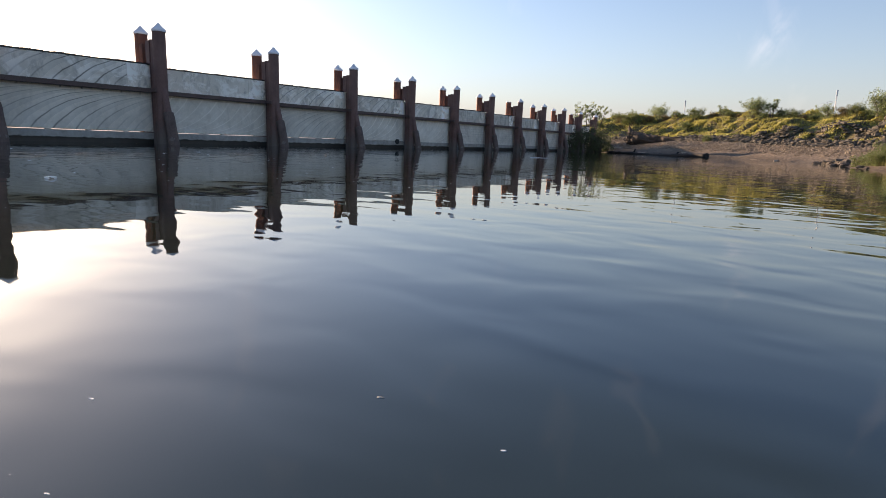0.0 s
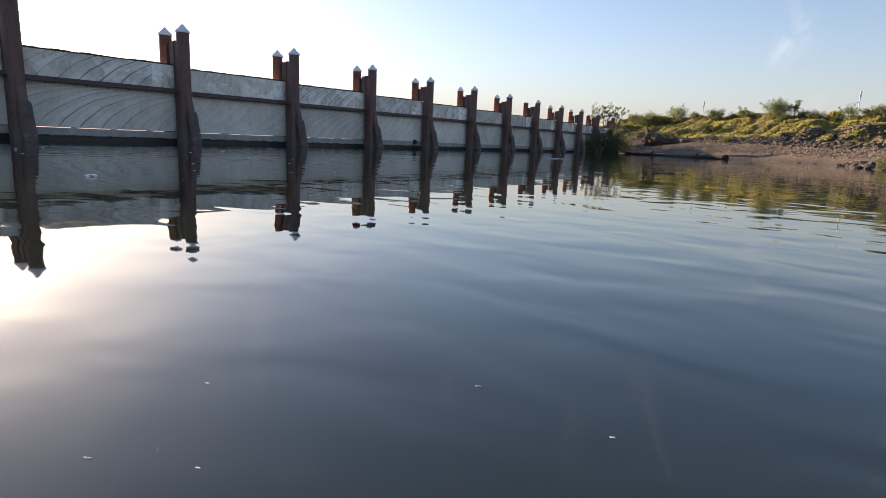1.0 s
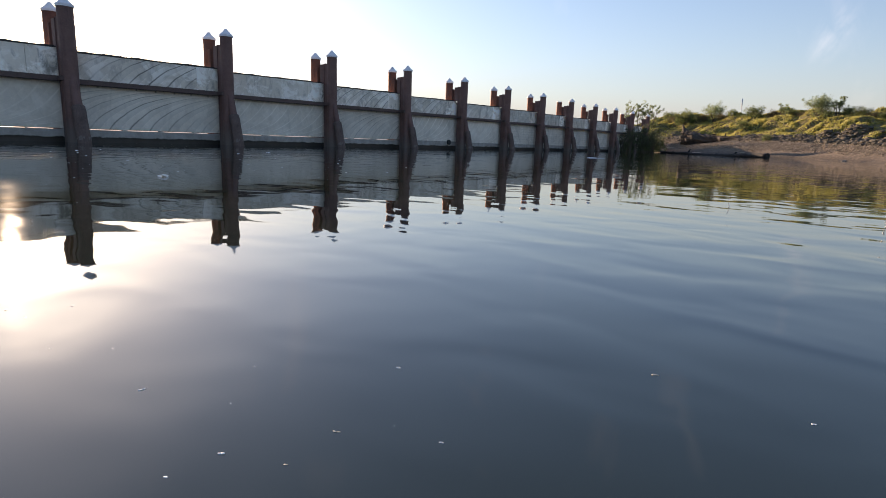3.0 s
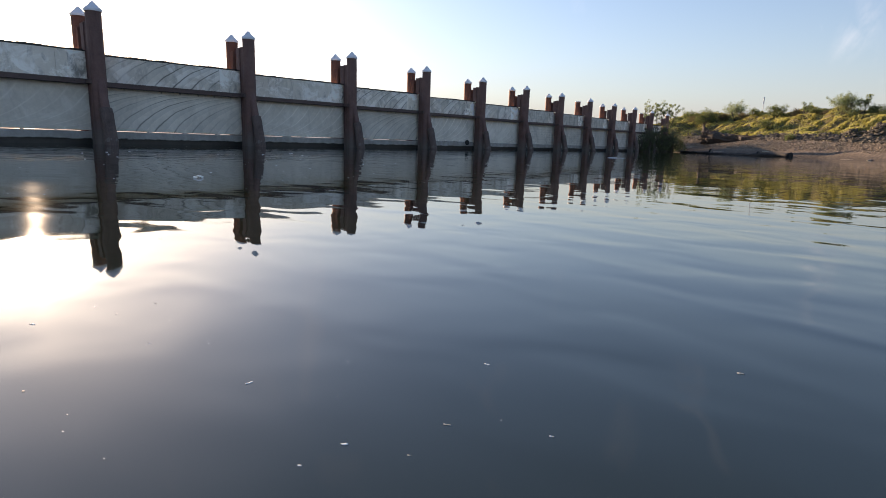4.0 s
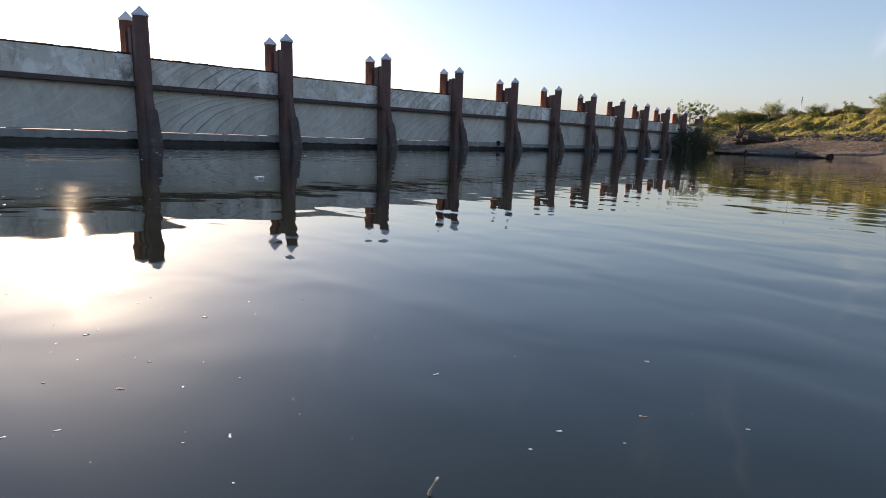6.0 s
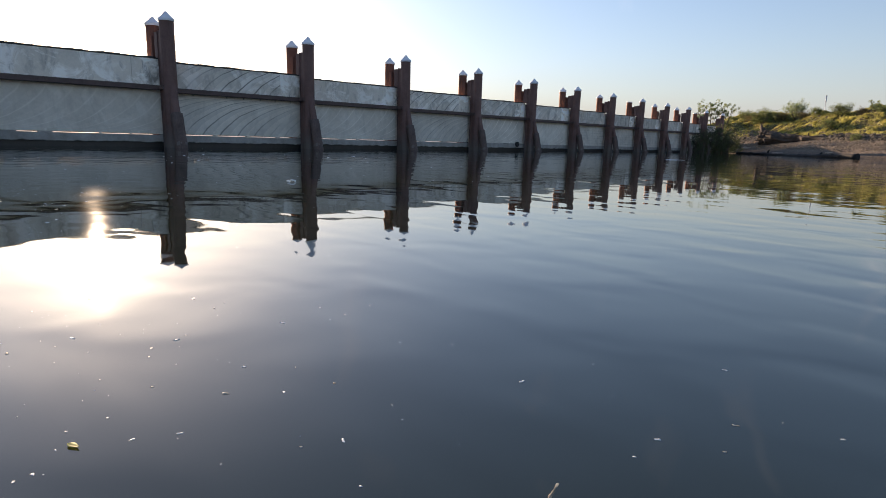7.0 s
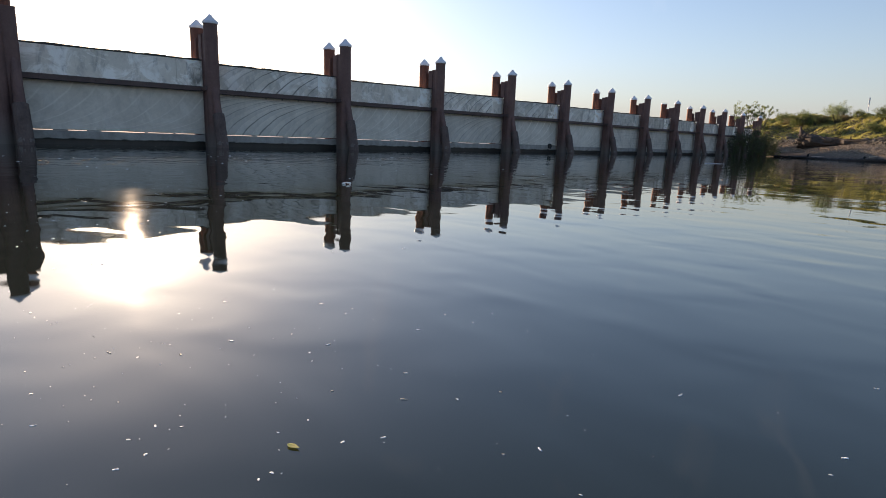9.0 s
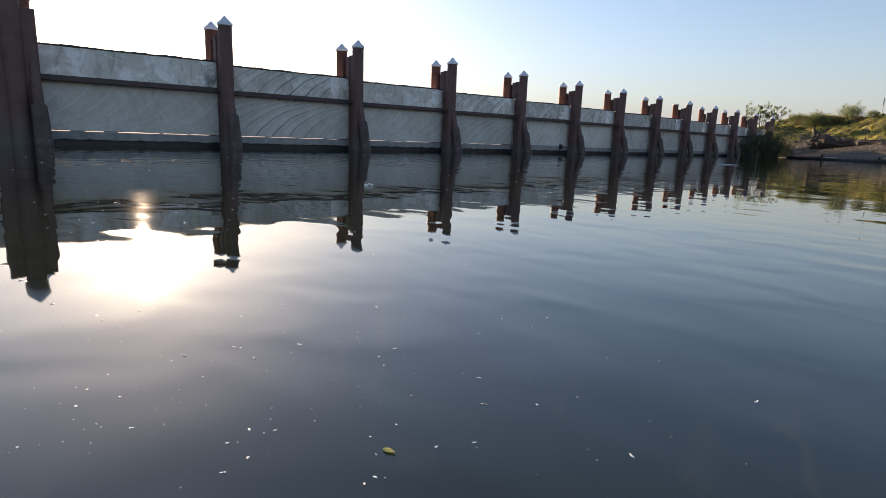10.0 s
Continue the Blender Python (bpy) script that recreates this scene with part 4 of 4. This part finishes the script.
stick = mesh_object("floating_stick", tube([(-0.16, -0.01, 0.005), (-0.08, 0, 0.008), (-0.03, 0, 0.010), (0.18, 0.01, 0.006), (0.42, 0.0, 0.004)], [0.005, 0.009, 0.012, 0.006, 0.004], 8), MAT_CAP)
stick.matrix_basis = pose(9.8, 11.6, 0, 0, 0, 30)
tagged(stick, "thin white bleached stick afloat on the water", "stick")


def leaflet(x, y, turn, size, label):
    bm = bmesh.new()
    rows = []
    for i in range(9):
        t = i / 8
        w = 0.23 * math.sin(math.pi * t ** 0.85) * (1 - 0.25 * t)
        zz = 0.02 * (2 * t - 1) ** 2
        rows.append([bm.verts.new(Vector((t - 0.5, s * w, zz + 0.02 * abs(s))) * size) for s in (-1, -0.5, 0, 0.5, 1)])
    for a, b in zip(rows[:-1], rows[1:]):
        for j in range(4):
            bm.faces.new((a[j], a[j + 1], b[j + 1], b[j]))
    bmesh.ops.remove_doubles(bm, verts=bm.verts[:], dist=0.00005)
    bmesh.ops.solidify(bm, geom=bm.faces[:], thickness=size * 0.02)
    ob = mesh_object("leaf", bm, MAT_LEAFLET, smooth=True)
    ob.matrix_basis = pose(x, y, 0.0018, 0, 0, turn) @ pose(0, 0, 0, 6, 0, 0)
    return tagged(ob, label, "leaf", "fallen leaves")


leaflet(15.753, -6.622, 22, 0.021, "yellow-green fallen leaf lying on the water")

twig = empty("twig", pose(16.246, -6.287, 0), "pale twig standing up out of the water", "twig")
part("stem", tube([(0.0, 0, -0.05), (0.001, 0.0, 0.004), (0.003, 0.003, 0.010), (0.005, 0.006, 0.017)], [0.0024, 0.0020, 0.0013, 0.0009], 8), MAT_PALEWOOD, twig)
part("bud", tube([(0.0048, 0.0056, 0.016), (0.0056, 0.0066, 0.0185), (0.0066, 0.0078, 0.020)], [0.0011, 0.0017, 0.0006], 8), MAT_FLUFF, twig)


def floating_bit(x, y, size, mat, label, seed):
    """A small domed lump of fluff or foam."""
    rnd = random.Random(seed)
    bm = bmesh.new()
    for i in range(4):
        m = pose(rnd.uniform(-0.9, 0.9) * size, rnd.uniform(-0.2, 0.2) * size, 0.06 * size, 0, 0, rnd.uniform(-30, 30)) @ Matrix.Diagonal((size * rnd.uniform(0.35, 0.7), size * rnd.uniform(0.2, 0.4), size * rnd.uniform(0.10, 0.2), 1))
        bmesh.ops.create_icosphere(bm, subdivisions=2, radius=1.0, matrix=m)
    for v in bm.verts:
        v.co += Vector((rnd.uniform(-1, 1), rnd.uniform(-1, 1), 0)) * size * 0.05
    ob = mesh_object("foam_fleck", bm, mat)
    ob.matrix_basis = pose(x, y, 0, 0, 0, 30 + rnd.gauss(0, 28))
    return tagged(ob, label, "foam fleck", "flecks on the water")


BITS = ((16.626, -5.478, 0.007), (16.851, -5.505, 0.0045), (16.284, -6.069, 0.006), (16.351, -5.946, 0.0045), (16.044, -6.045, 0.0055), (15.314, -6.51, 0.006),
        (15.746, -6.413, 0.006), (15.67, -6.343, 0.005), (15.982, -6.372, 0.0045), (15.956, -6.42, 0.0035), (15.459, -6.37, 0.006), (15.508, -6.167, 0.005), (15.833, -6.273, 0.004),
        (15.573, -6.739, 0.004), (15.653, -6.81, 0.004), (15.327, -6.613, 0.006), (15.46, -6.865, 0.004), (16.277, -5.737, 0.004), (16.362, -6.034, 0.003), (16.472, -5.88, 0.003), (16.279, -6.132, 0.003),
        (15.643, -6.484, 0.004), (15.703, -6.618, 0.003), (15.814, -6.514, 0.0035), (15.231, -6.71, 0.006))
for i, (x, y, s) in enumerate(BITS):
    floating_bit(x, y, s, MAT_FLUFF if i % 3 == 0 else MAT_CUP, "small pale fleck of fluff on the water", 200 + i)


def specks(name, px, py, size, tall, label, seed):
    """Small domed flecks of foam, seed fluff and stand-in glitter, joined."""
    r = np.random.RandomState(seed)
    count = len(px)
    a = r.uniform(0, 6.28, count)
    ring_n = 6
    t = np.linspace(0, 2 * math.pi, ring_n, endpoint=False)
    rad = size[:, None] * r.uniform(0.6, 1.4, (count, ring_n))
    ex, ey = np.cos(t)[None] * rad * 1.9, np.sin(t)[None] * rad
    vx = px[:, None] + ex * np.cos(a)[:, None] - ey * np.sin(a)[:, None]
    vy = py[:, None] + ex * np.sin(a)[:, None] + ey * np.cos(a)[:, None]
    rim = np.stack((vx, vy, np.full_like(vx, 0.0004)), -1)
    top = np.stack((px, py, 0.0005 + size * tall), -1)[:, None]
    v = np.concatenate((rim, top), 1).reshape(-1, 3)
    k = 7 * np.arange(count)
    f = [(int(b + i), int(b + (i + 1) % ring_n), int(b + 6)) for b in k for i in range(ring_n)]
    ob = raw_object(name, v.tolist(), f, MAT_CUP)
    return tagged(ob, label, "foam", kind="stuff")


fr = np.random.RandomState(77)
near_n, mid_n, far_n, sun_n = 210, 48, 170, 170
nx_, ny_ = 15.3 + fr.randn(near_n) * 0.42, fr.randn(near_n) * 0.28
specks("foam_specks", nx_, -6.72 + 0.35 * (nx_ - 15.3) + ny_, 0.0006 + 0.0015 * fr.rand(near_n) ** 4, 0.18, "tiny white specks of foam scattered over the water", 78)
mx_ = 13.8 + 1.8 * fr.rand(mid_n)
specks("fluff_flecks", mx_, -7.7 + 2.2 * fr.rand(mid_n), 0.0014 + 0.0030 * fr.rand(mid_n) ** 3, 0.18, "pale flecks of seed fluff floating on the water", 79)
# drifting scum off the wall
ax_ = 5.0 + 9.5 * fr.rand(far_n) ** 0.8
ay_ = -8.0 + 9.0 * fr.rand(far_n) + 0.25 * (9 - ax_)
ad_ = np.hypot(ax_ - 16.6, ay_ + 6.6)
specks("drifting_foam", ax_, ay_, ad_ * (0.0004 + 0.0013 * fr.rand(far_n) ** 3), 0.35, "scattered white foam flecks drifting beside the wall", 80)
# white specks strung along the sun's line, standing in for its glitter
sx_ = 12.9 + fr.randn(sun_n) * 0.75
specks("foam_patch", sx_, -6.05 - 0.28 * (sx_ - 12.9) + fr.randn(sun_n) * 0.30, 0.0014 + 0.0042 * fr.rand(sun_n) ** 3, 0.35, "fine white specks imitating sun glitter on the water", 81)
